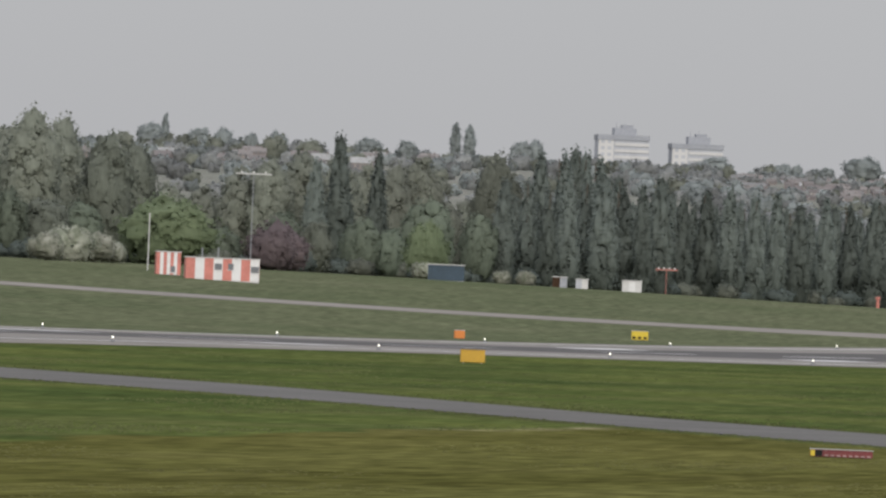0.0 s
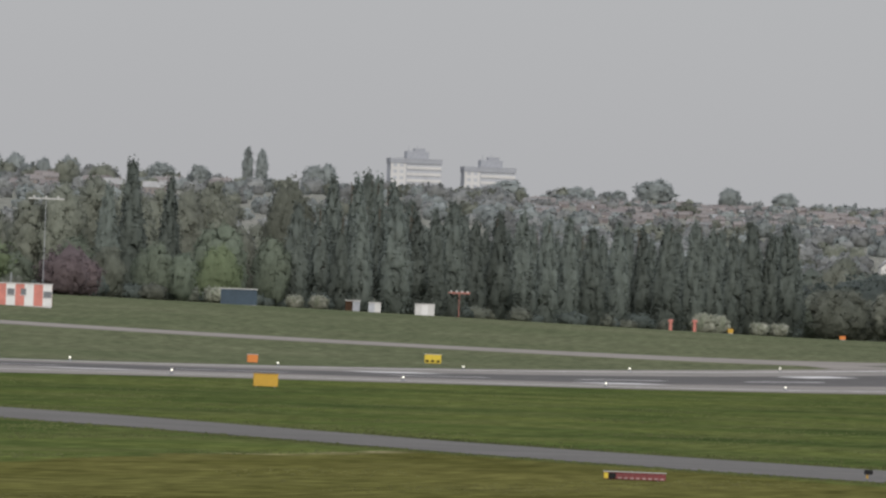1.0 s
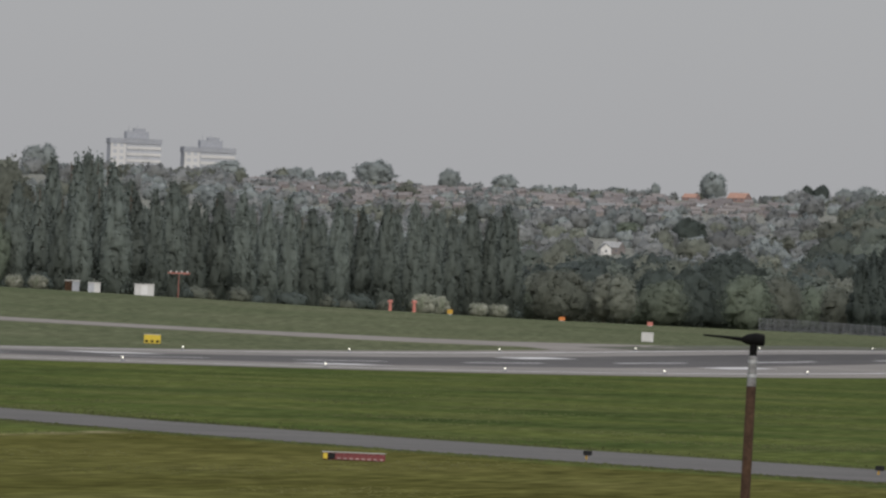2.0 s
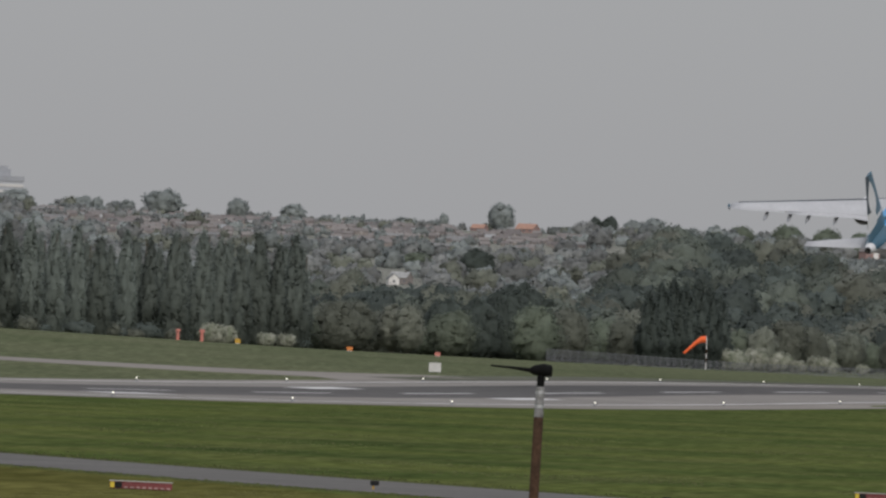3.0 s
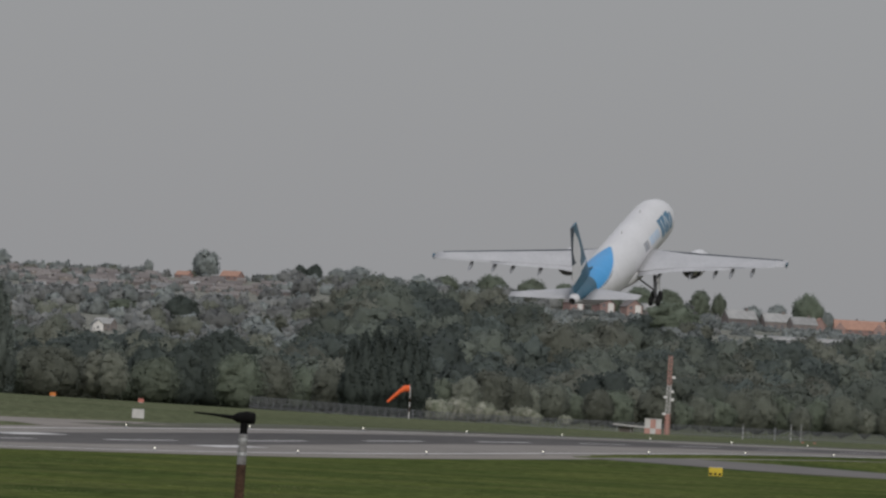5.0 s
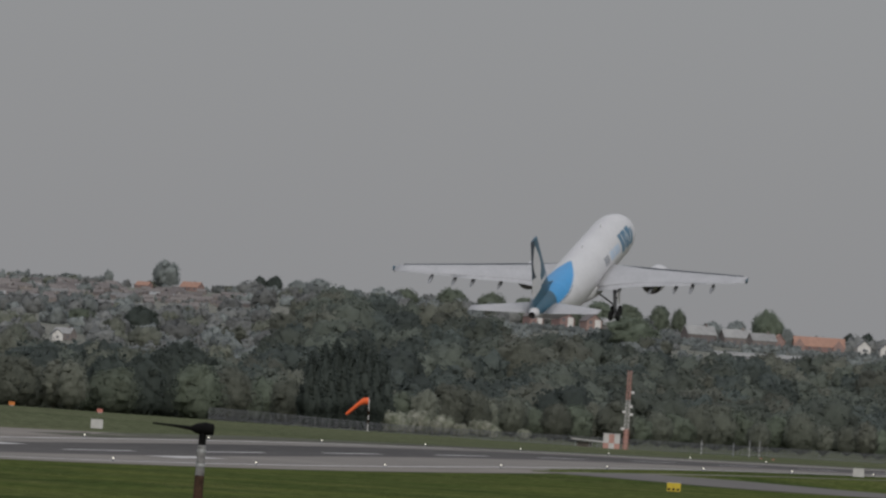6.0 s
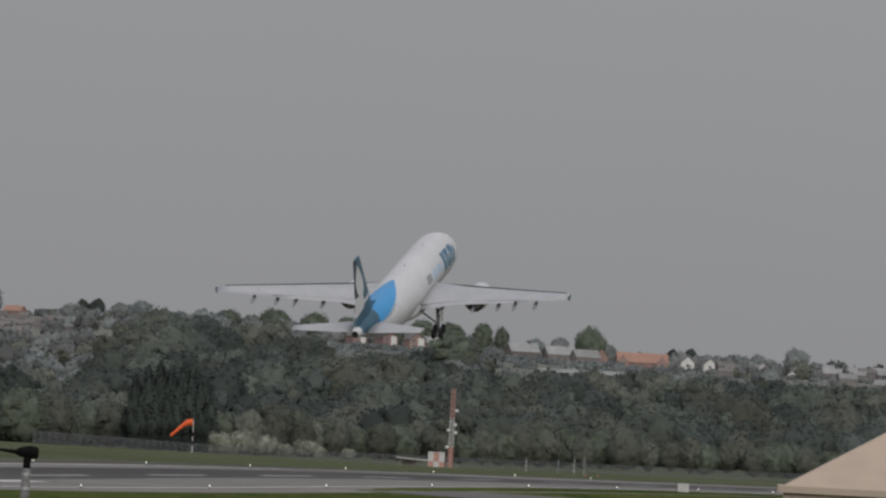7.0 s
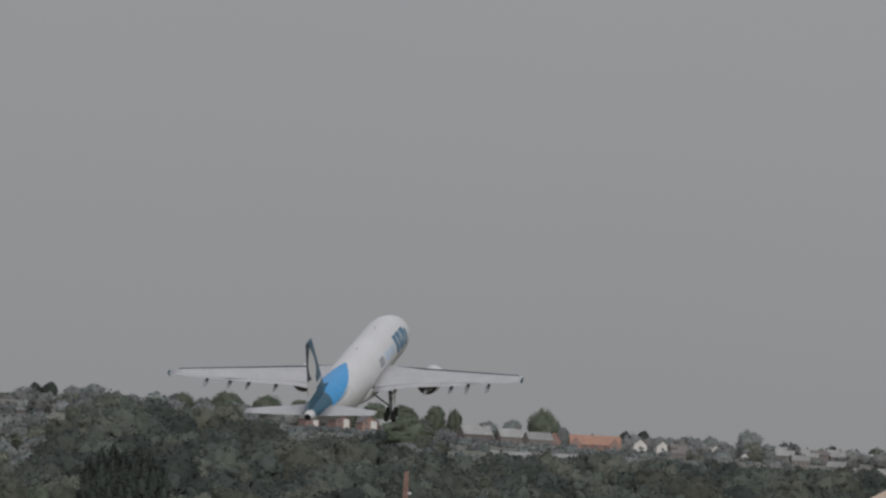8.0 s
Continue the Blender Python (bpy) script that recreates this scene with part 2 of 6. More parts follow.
M_FAR_GREEN = leaf_mat("hazed_hill_green_leaves", (0.328, 0.356, 0.346), (0.282, 0.310, 0.300), 0.06, 0.1, 0.1, 0.10, 0.03, 0.46)
M_WOOD = leaf_mat("wood_leaves", (0.206, 0.233, 0.196), (0.168, 0.192, 0.160), 0.03, 0.1, 0.12, 0.10, 0.03, 0.46)
M_WOOD_OLIVE = leaf_mat("wood_olive_leaves", (0.232, 0.243, 0.200), (0.192, 0.203, 0.166), 0.03, 0.1, 0.12, 0.10, 0.03, 0.46)
M_WOOD_DARK = leaf_mat("wood_dark_leaves", (0.144, 0.170, 0.154), (0.116, 0.139, 0.125), 0.03, 0.1, 0.12, 0.10, 0.03, 0.46)
M_DEEP = leaf_mat("deep_shade_leaves", (0.104, 0.124, 0.110), (0.084, 0.101, 0.089), 0.03, 0.1, 0.12, 0.10, 0.03, 0.46)
M_BRICK_RED = mat("red_brick", (0.29, 0.195, 0.175), 0.9, 0.15, 0.5, objrand=0.1)
# Far brick and brown tiles are greyed to paint haze over the hillside
M_BRICK = mat("far_brick", (0.198, 0.172, 0.162), 0.9, 0.15, 0.5, objrand=0.25)
M_RENDER_WALL = mat("white_render", (0.63, 0.615, 0.59), 0.8, 0.08, 0.4)
M_ROOF_GREY = mat("grey_slate", (0.18, 0.18, 0.18), 0.8, 0.15, 0.6, objrand=0.2)
M_ROOF_PALE = mat("pale_sheet_roof", (0.30, 0.30, 0.29), 0.7, 0.2, 0.4)
M_ROOF_SLATE = mat("house_slate", (0.29, 0.29, 0.285), 0.8, 0.15, 0.6, objrand=0.15)
M_ROOF_BROWN = mat("brown_tiles", (0.172, 0.155, 0.150), 0.85, 0.15, 0.6, objrand=0.25)
M_ROOF_ORANGE = mat("orange_tiles", (0.37, 0.215, 0.16), 0.85, 0.12, 0.6)
M_GLASS = mat("window_glass", (0.15, 0.155, 0.165), 0.2, 0.05, 0.5)
M_PANEL = mat("pale_panel", (0.52, 0.51, 0.495), 0.7, 0.06, 0.2)
M_PANEL_GREY = mat("grey_panel", (0.40, 0.41, 0.44), 0.8, 0.08, 0.2)
# Roof band grey is lifted and blued to paint haze over the towers
M_BAND = mat("haze_paled_roof_band", (0.30, 0.31, 0.335), 0.8, 0.1, 0.2)
# Red lifted towards pink to paint distance haze over the cabins
M_RED_PAINT = mat("red_paint", (0.55, 0.19, 0.15), 0.6, 0.15, 0.8)
# Paler, less saturated red for the mast and its hut
M_RED_PALE = mat("pale_red_paint", (0.46, 0.25, 0.21), 0.7, 0.12, 0.8)
M_ORANGE_PAINT = mat("orange_paint", (0.62, 0.20, 0.035), 0.6, 0.12, 0.8)
M_YELLOW = mat("sign_yellow", (0.50, 0.29, 0.022), 0.6, 0.1, 1.2)
M_YELLOW_PALE = mat("plate_yellow", (0.60, 0.44, 0.028), 0.6, 0.1, 1.2)
M_WHITE = mat("white_paint", (0.65, 0.64, 0.63), 0.55, 0.07, 0.8)
M_SIGN_RED = mat("sign_red", (0.15, 0.016, 0.018), 0.5, 0.12, 1.5)
M_BLACK = mat("black_rubber", (0.018, 0.018, 0.018), 0.7, 0.2, 2.0)
M_STEEL = mat("galvanised_steel", (0.42, 0.43, 0.44), 0.5, 0.12, 2.0, metal=0.6)
M_LANTERN = mat("black_enamel", (0.006, 0.006, 0.006), 0.8, 0.2, 2.0)
M_LANTERN.node_tree.nodes["Principled BSDF"].inputs["Specular IOR Level"].default_value = 0.1
M_SLEEVE = mat("scuffed_zinc", (0.24, 0.24, 0.24), 0.7, 0.35, 9.0, second=(0.10, 0.095, 0.09))
M_RUST = mat("rusty_pole", (0.062, 0.036, 0.022), 0.95, 0.3, 3.0, second=(0.036, 0.022, 0.015))
M_RUST.node_tree.nodes["Principled BSDF"].inputs["Specular IOR Level"].default_value = 0.1
M_BLACK.node_tree.nodes["Principled BSDF"].inputs["Specular IOR Level"].default_value = 0.15
M_FENCE = mat("fence_steel", (0.21, 0.215, 0.23), 0.7, 0.10, 0.4)
M_TAN = mat("tan_cladding", (0.46, 0.36, 0.28), 0.75, 0.05, 0.4)
M_TAN_WALL = mat("tan_wall", (0.42, 0.345, 0.28), 0.8, 0.06, 0.4)
M_BLUE_BOX = mat("blue_box_paint", (0.035, 0.06, 0.085), 0.7, 0.15, 0.6)
M_SKIN = mat("aircraft_white", (0.57, 0.565, 0.565), 0.35, 0.05, 0.25)
M_WING = mat("aircraft_grey", (0.41, 0.41, 0.42), 0.45, 0.08, 0.3)
M_BLUE = mat("livery_blue", (0.010, 0.255, 0.56), 0.35, 0.05, 0.3)
M_TEAL = mat("livery_teal", (0.014, 0.085, 0.135), 0.4, 0.12, 0.4)
M_NAVY = mat("livery_navy", (0.012, 0.028, 0.045), 0.45, 0.15, 0.5)
M_LOGO = mat("livery_logo_blue", (0.025, 0.13, 0.22), 0.4, 0.08, 0.5)
M_LOGO_PALE = mat("livery_pale_blue", (0.40, 0.52, 0.66), 0.4, 0.08, 0.5)
M_LOGO_GREY = mat("livery_grey", (0.22, 0.23, 0.25), 0.5, 0.08, 0.5)
M_LETTER = mat("worn_letter_paint", (0.36, 0.22, 0.21), 0.6, 0.2, 3.0)
M_METAL = mat("bare_metal", (0.45, 0.43, 0.41), 0.35, 0.15, 1.0, metal=0.9)
M_SOOT = mat("soot_metal", (0.05, 0.048, 0.045), 0.6, 0.2, 1.0, metal=0.4)
M_LAMP = bpy.data.materials.new("lit_lamp")
M_LAMP.use_nodes = True
M_LAMP.node_tree.nodes["Principled BSDF"].inputs["Emission Color"].default_value = (1, 0.93, 0.75, 1)
M_LAMP.node_tree.nodes["Principled BSDF"].inputs["Emission Strength"].default_value = 1.8


# ---------------------------------------------------------------- mesh helpers
def mesh_from(name, verts, faces, material=None, smooth=False):
    me = bpy.data.meshes.new(name)
    me.from_pydata([tuple(v) for v in verts], [], [tuple(f) for f in faces])
    if material:
        me.materials.append(material)
    if smooth:
        for p in me.polygons:
            p.use_smooth = True
    me.update()
    return me


def part(name, bm, material, parent, label="", smooth=False):
    """Links a bmesh, or a ready mesh, as one object under a thing."""
    if isinstance(bm, bpy.types.Mesh):
        me = bm
    else:
        me = bpy.data.meshes.new(name)
        bm.normal_update()
        bm.to_mesh(me)
        bm.free()
    if material and not me.materials:
        me.materials.append(material)
    if smooth:
        for p in me.polygons:
            p.use_smooth = True
    ob = new(name, me)
    ob.parent = parent
    if label:
        tagged(ob, label)
    return ob


def box(bm, x0, x1, y0, y1, z0, z1, bevel=0.0):
    vs = [bm.verts.new(p) for p in ((x0, y0, z0), (x1, y0, z0), (x1, y1, z0), (x0, y1, z0), (x0, y0, z1), (x1, y0, z1), (x1, y1, z1), (x0, y1, z1))]
    fs = [bm.faces.new([vs[i] for i in f]) for f in ((3, 2, 1, 0), (4, 5, 6, 7), (0, 1, 5, 4), (1, 2, 6, 5), (2, 3, 7, 6), (3, 0, 4, 7))]
    if bevel:
        es = {e for f in fs for e in f.edges}
        bmesh.ops.bevel(bm, geom=list(es), offset=bevel, segments=2, affect="EDGES")
    return bm


def boxm(*a, bevel=0.0):
    return box(bmesh.new(), *a, bevel=bevel)


def tube(bm, p0, p1, r0, r1=None, sides=8, caps=True):
    r1 = r0 if r1 is None else r1
    p0, p1 = Vector(p0), Vector(p1)
    q = (p1 - p0).to_track_quat("Z", "Y")
    rings = []
    for p, r in ((p0, r0), (p1, r1)):
        rings.append([bm.verts.new(p + q @ Vector((r * cos(2 * pi * i / sides), r * sin(2 * pi * i / sides), 0))) for i in range(sides)])
    for i in range(sides):
        j = (i + 1) % sides
        bm.faces.new((rings[0][i], rings[0][j], rings[1][j], rings[1][i]))
    if caps:
        bm.faces.new(rings[0][::-1])
        bm.faces.new(rings[1])
    return bm


def sstep(a, b, v):
    t = min(1.0, max(0.0, (v - a) / (b - a)))
    return t * t * (3 - 2 * t)


# ---------------------------------------------------------------- the lie of the land
RW_NEAR, RW_FAR, RW_MID = -243.0, -289.0, -266.0


# the runway sags in the middle and climbs to a crest: (distance along it, height)
PROFILE = ((640, 0.45), (700, 0.44), (760, 0.34), (820, 0.10), (880, -0.12), (940, -0.28), (1000, -0.31), (1060, -0.22), (1120, 0.05), (1170, 0.38),
           (1220, 0.78), (1270, 1.10), (1330, 1.42), (1390, 1.58), (1450, 1.68), (1520, 1.68))


def runway_height(y):
    if y <= PROFILE[0][0]:
        return PROFILE[0][1]
    if y >= PROFILE[-1][0]:
        return PROFILE[-1][1]
    k = max(i for i in range(len(PROFILE) - 1) if PROFILE[i][0] <= y)
    (y0, z0), (y1, z1) = PROFILE[k], PROFILE[k + 1]
    m0 = (z1 - PROFILE[k - 1][1]) / (y1 - PROFILE[k - 1][0]) if k else 0.0
    m1 = (PROFILE[k + 2][1] - z0) / (PROFILE[k + 2][0] - y0) if k + 2 < len(PROFILE) else 0.0
    t, w = (y - y0) / (y1 - y0), y1 - y0
    return (2 * t ** 3 - 3 * t * t + 1) * z0 + (t ** 3 - 2 * t * t + t) * w * m0 + (3 * t * t - 2 * t ** 3) * z1 + (t ** 3 - t * t) * w * m1


def land(x, y):
    u = -x
    zr = runway_height(y)
    if u < 243:
        z = zr * sstep(212, 243, u) - 0.19 * sstep(150, 240, u)
    else:
        z = zr + 0.008 * (min(u, 292) - 266)
    if u > 292:
        top = 4.4 - 2.2 * sstep(1300, 2150, y) + 1.35 * (1 - sstep(1350, 1680, y))
        t = min(1.0, (u - 292) / 168)
        z += (top - zr - 0.2) * (0.25 * t + 0.75 * t * t * (3 - 2 * t))
        z -= 1.65 * sstep(1880, 2080, y) * sstep(310, 390, u) * (1 - sstep(408, 450, u))
    r = sqrt(x * x + y * y)
    if u > 460:
        az = math.degrees(atan2(x, y))
        z += (47.0 - 5.0 * sstep(-12.5, -11.0, az) - 2.4 * sstep(-10.85, -10.35, az)) * sstep(1900, 4700, r) * sstep(440, 620, u)
    z += 3.9 * (1 - sstep(15, 70, r))
    return z


def frange(a, b, s):
    n = max(1, int(round((b - a) / s)))
    return [a + (b - a) * i / n for i in range(n)]


def build_ground():
    xs = (frange(-4900, -1600, 150) + frange(-1600, -460, 30) + frange(-460, -296, 12) + [-296, -293, -289, -278, -266, -254, -243, -239, -236]
          + frange(-232, -40, 6) + frange(-40, 120, 20) + frange(120, 4900, 300) + [4900])
    ys = (frange(-4900, -200, 400) + frange(-200, 300, 25) + frange(300, 1700, 20) + frange(1700, 2800, 40) + frange(2800, 4950, 75) + [4950])
    verts = [(x, y, land(x, y)) for y in ys for x in xs]
    nx = len(xs)
    faces = [(j * nx + i, j * nx + i + 1, (j + 1) * nx + i + 1, (j + 1) * nx + i) for j in range(len(ys) - 1) for i in range(nx - 1)]
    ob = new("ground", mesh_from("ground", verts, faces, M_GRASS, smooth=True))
    tagged(ob, "green mown airfield grass rising to a far hillside", "ground", kind="structure")
    return ys


YS = build_ground()


def strip(name, x0, x1, y0, y1, lift, material, label, category, nx=3, parent=None):
    """A band of paving that follows the ground between two lines x(y)."""
    ys = [y0] + [y for y in YS if y0 < y < y1] + [y1]
    verts, faces = [], []
    for y in ys:
        a = x0(y) if callable(x0) else x0
        b = x1(y) if callable(x1) else x1
        for i in range(nx + 1):
            x = a + (b - a) * i / nx
            verts.append((x, y, land(x, y) + lift))
    for j in range(len(ys) - 1):
        for i in range(nx):
            k = j * (nx + 1) + i
            faces.append((k, k + 1, k + nx + 2, k + nx + 1))
    ob = new(name, mesh_from(name, verts, faces, material))
    if parent:
        ob.parent = parent
        return ob
    return tagged(ob, label, category, kind="structure")


def band(name, pts, material, lift, label, category, step=8.0):
    """Paving between two edge lines: pts are (left x, left y, right x, right y) stations."""
    verts, faces = [], []
    for k in range(len(pts) - 1):
        p, q = pts[k], pts[k + 1]
        n = max(1, int(max(sqrt((p[0] - q[0]) ** 2 + (p[1] - q[1]) ** 2), 1) / step))
        for i in range(n + (k == len(pts) - 2)):
            t = i / n
            l = (p[0] + (q[0] - p[0]) * t, p[1] + (q[1] - p[1]) * t)
            r = (p[2] + (q[2] - p[2]) * t, p[3] + (q[3] - p[3]) * t)
            for j in range(-1, 5):
                f = min(1.0, max(0.0, j / 3))
                x, y = l[0] + (r[0] - l[0]) * f, l[1] + (r[1] - l[1]) * f
                verts.append((x, y, land(x, y) + (lift if 0 <= j <= 3 else -0.3)))
    for k in range(len(verts) // 6 - 1):
        for j in range(5):
            a = k * 6 + j
            faces.append((a, a + 1, a + 7, a + 6))
    me = mesh_from(name, verts, faces, material)
    bm = bmesh.new()
    bm.from_mesh(me)
    bmesh.ops.recalc_face_normals(bm, faces=bm.faces[:])
    if sum(f.normal.z for f in bm.faces) < 0:
        bmesh.ops.reverse_faces(bm, faces=bm.faces[:])
    bm.to_mesh(me)
    bm.free()
    return tagged(new(name, me), label, category, kind="structure")


runway = strip("runway", -293, -236, -200, 3000, 0.02, M_CONCRETE, "grey runway with pale shoulders and a rubber-stained middle", "runway", nx=6)
strip("surface", -288.5, -247, -200, 2990, 0.03, M_ASPHALT, "", "", nx=4, parent=runway)
strip("rubber_stain", lambda y: -279.5 - 1.5 * sin(y * 0.011), lambda y: -259.0 + 2.0 * sin(y * 0.013 + 1), 300, 1900, 0.045, M_ASPHALT_DARK, "", "", nx=4, parent=runway)
strip("bare_verge", lambda y: -299.5 - 2.0 * sin(y * 0.02), lambda y: -290.5 - 0.6 * sin(y * 0.05), 1215, 2000, 0.05, M_SOIL, "", "", nx=3, parent=runway)
for x0, x1 in ((-288.2, -287.2), (-245.2, -244.2)):
    strip("edge_line", x0, x1, -200, 2950, 0.06, M_LINE, "", "", nx=1, parent=runway)
for k in range(-16, 24):
    strip("centre_dash", -266.45, -265.55, 1221 + 60 * k, 1251 + 60 * k, 0.06, M_LINE, "", "", nx=1, parent=runway)
for y in (654, 806, 958, 1110):
    for x0, x1 in ((-278, -274.6), (-257.4, -254)):
        strip("touchdown_bar", x0, x1, y - 11, y + 11, 0.06, M_LINE, "", "", nx=1, parent=runway)

PATH_FAR = ((-250, 634), (-225, 601), (-193, 556), (-160, 508), (-130, 459), (-113, 436), (-91, 409), (-40, 350))
PATH_NEAR = ((-250, 611), (-205, 546), (-174.7, 504), (-147, 466), (-118.7, 422), (-105, 403), (-85, 379), (-36, 322))


def along(line, x):
    """The y of an edge line at x."""
    for (x0, y0), (x1, y1) in zip(line, line[1:]):
        if x <= x1 or (x1, y1) == line[-1]:
            return y0 + (y1 - y0) * (x - x0) / (x1 - x0)


def beside_path(p):
    """How far a spot lies beyond the far and the near edge of the path."""
    return p.y - along(PATH_FAR, p.x), p.y - along(PATH_NEAR, p.x)


band("taxiway_1", [(x, along(PATH_FAR, x), x, along(PATH_NEAR, x)) for x in (-228, -205, -190, -175, -160, -145, -130, -118, -105, -91, -70, -40)], M_PATH, 0.03,
     "grey tarmac taxiway crossing the near grass", "taxiway")
band("taxiway_2", [(-560, 790, -552, 776), (-374, 1110, -366, 1098), (-334, 1179, -326, 1165), (-309, 1222, -299, 1196), (-296, 1290, -291, 1180)], M_CONCRETE, 0.05,
     "pale concrete taxiway strip beyond the runway", "taxiway")
band("taxiway_3", [(-237, 1250, -237, 1200), (-230, 1276, -230, 1206), (-222, 1298, -222, 1212), (-208, 1302, -208, 1222), (-180, 1304, -180, 1236), (-140, 1304, -140, 1246)], M_TURN_OFF, 0.05,
     "grey asphalt turn-off leaving the runway", "taxiway")


# ---------------------------------------------------------------- rough grass tufts in the near field
def grass_tufts(name, label, seed, count, r0, r1, a0, a1, tall, material):
    rng = np.random.default_rng(seed)
    out = []
    while len(out) < count:
        a, r = rng.uniform(a0, a1), sqrt(rng.uniform(r0 * r0, r1 * r1))
        p = bearing(a, r)
        far_line, near_line = beside_path(p)
        if far_line < 1.0 and near_line > -1.0:
            continue
        clump = noise.noise(Vector((p.x * 0.06, p.y * 0.03, seed)))
        if not 0 < far_line < 7 or clump < rng.uniform(-0.5, 0.4):
            continue
        mown = p.x + 0.08 * p.y > -88.0 and near_line < 0
        h = tall * rng.uniform(0.5, 1.2) * (0.45 if mown else 1.0) * 1.0
        z = land(p.x, p.y) - 0.02
        t = rng.uniform(0, 6.28)
        w = h * rng.uniform(0.5, 1.1)
        dx, dy = cos(t) * w, sin(t) * w
        lx, ly = rng.normal() * 0.3 * h, rng.normal() * 0.3 * h
        out.append(((p.x - dx, p.y - dy, z), (p.x + dx, p.y + dy, z), (p.x + dx * 0.7 + lx, p.y + dy * 0.7 + ly, z + h * 0.8), (p.x - dx * 0.4 + lx, p.y - dy * 0.4 + ly, z + h)))
    ob = new(name, quads_mesh(name, np.array(out).reshape(-1, 3), material))
    return tagged(ob, label, "grass", kind="stuff")


def field_tufts(name, label, seed, count, mown_part, tall, material):
    """Low leaning blades over the near grass, thinner with distance."""
    rng = np.random.default_rng(seed)
    out, tints = [], []
    while len(out) < count:
        a, dip = rng.uniform(-19.2, -8.4), rng.uniform(0.38, 1.25)
        p = bearing(a, CAM_Z / tan(radians(dip)))
        far_line, near_line = beside_path(p)
        if (far_line < 0.3 and near_line > -0.3) or p.x < -234:
            continue
        mown = p.x + 0.08 * p.y > -88.0 and near_line < -3
        if mown != mown_part:
            continue
        edge_k = 1.4 if 0 < far_line < 4 or -4 < near_line < 0 else 1.0
        if edge_k == 1.0 and noise.noise(Vector((p.x * 0.12, p.y * 0.04, 3))) < rng.uniform(0.1, 0.9):
            continue
        h = tall * rng.uniform(0.5, 1.2) * edge_k
        z = land(p.x, p.y) - 0.01
        w = rng.uniform(0.03, 0.11)
        lx, ly = rng.normal() * 0.4 * h, h * rng.uniform(0.6, 1.4)
        out.append(((p.x - w, p.y, z), (p.x + w, p.y, z), (p.x + w * 0.6 + lx, p.y + ly, z + h * 0.8), (p.x - w * 0.6 + lx, p.y + ly, z + h)))
        k = 0.16 * noise.noise(Vector((p.x * 0.30, p.y * 0.11, seed))) + 0.45 * noise.noise(Vector((p.x * 0.035, p.y * 0.03, seed))) + rng.normal() * 0.06
        tints += [k - (0.12 if edge_k > 1 else 0.0)] * 4
    ob = new(name, quads_mesh(name, np.array(out).reshape(-1, 3), material, tint=np.array(tints), hull_tint=np.zeros(0)))
    return tagged(ob, label, "grass", kind="stuff")


M_TUFT = leaf_mat("tuft_grass", (0.125, 0.145, 0.052), (0.095, 0.114, 0.040), island=0.10)
M_TUFT_DRY = leaf_mat("dry_tuft_grass", (0.135, 0.127, 0.046), (0.105, 0.100, 0.036), island=0.10)


# ---------------------------------------------------------------- trees
def ruffler(rng, size):
    """A smooth random warp that breaks the roundness of the lobes."""
    k = rng.normal(size=(9, 3))
    k *= (2 * pi / (size * rng.uniform(0.7, 2.6, 9)) / np.linalg.norm(k, axis=1))[:, None]
    ph = rng.uniform(0, 2 * pi, 9)
    push = rng.normal(size=(9, 3)) * size * 0.06
    push[:, 2] *= 0.8

    def warp(p):
        return p + np.sin(p @ k.T + ph) @ push
    return warp


def leaf_cloud(rng, centres, radii, count, size, flat=0.9, warp=None, core=2):
    """Folded leaf-clump quads through the outer depth of several lobes, turned partly by the lobe and partly by the whole crown."""
    c = np.array(centres)
    r = np.array(radii)
    area = (r[:, 0] * r[:, 1] + r[:, 0] * r[:, 2] + r[:, 1] * r[:, 2])
    area[:core] *= 0.8
    pick = rng.choice(len(c), count, p=area / area.sum())
    d = rng.normal(size=(count, 3))
    d /= np.linalg.norm(d, axis=1)[:, None]
    rad = 0.76 + 0.32 * rng.random(count)
    pos = c[pick] + d * r[pick] * rad[:, None]
    pos = warp(pos) if warp else pos
    soft = crown_normals(pos, d)
    nrm = soft + rng.normal(size=(count, 3)) * 0.5
    nrm /= np.linalg.norm(nrm, axis=1)[:, None]
    a = np.cross(nrm, rng.normal(size=(count, 3)))
    a /= np.linalg.norm(a, axis=1)[:, None]
    b = np.cross(nrm, a)
    s = size * (0.5 + 0.9 * rng.random(count) ** 1.5)[:, None]
    v = np.stack([pos - a * s, pos - b * s * flat + nrm * s * 0.1, pos + a * s, pos + b * s * flat + nrm * s * 0.1], 1)
    soft = soft * 0.95 + nrm * 0.05
    return v.reshape(-1, 3), soft / np.linalg.norm(soft, axis=1)[:, None]


def ico(level):
    bm = bmesh.new()
    bmesh.ops.create_icosphere(bm, subdivisions=level, radius=1.0)
    bm.verts.ensure_lookup_table()
    v = np.array([p.co[:] for p in bm.verts])
    f = np.array([[p.index for p in q.verts] for q in bm.faces])
    bm.free()
    return v, f


ICO = ico(1)


def crown_normals(pos, d, form=0.9):
    """Normals turned partly by the bough and partly by the whole crown, as light sees a mass of leaves."""
    low, high = pos.min(0), pos.max(0)
    whole = (pos - (low * 0.55 + high * 0.45)) / (0.5 * (high - low))
    whole /= np.linalg.norm(whole, axis=1)[:, None]
    soft = d * 0.32 + whole * form + np.array((0, 0, 0.15))
    return soft / np.linalg.norm(soft, axis=1)[:, None]


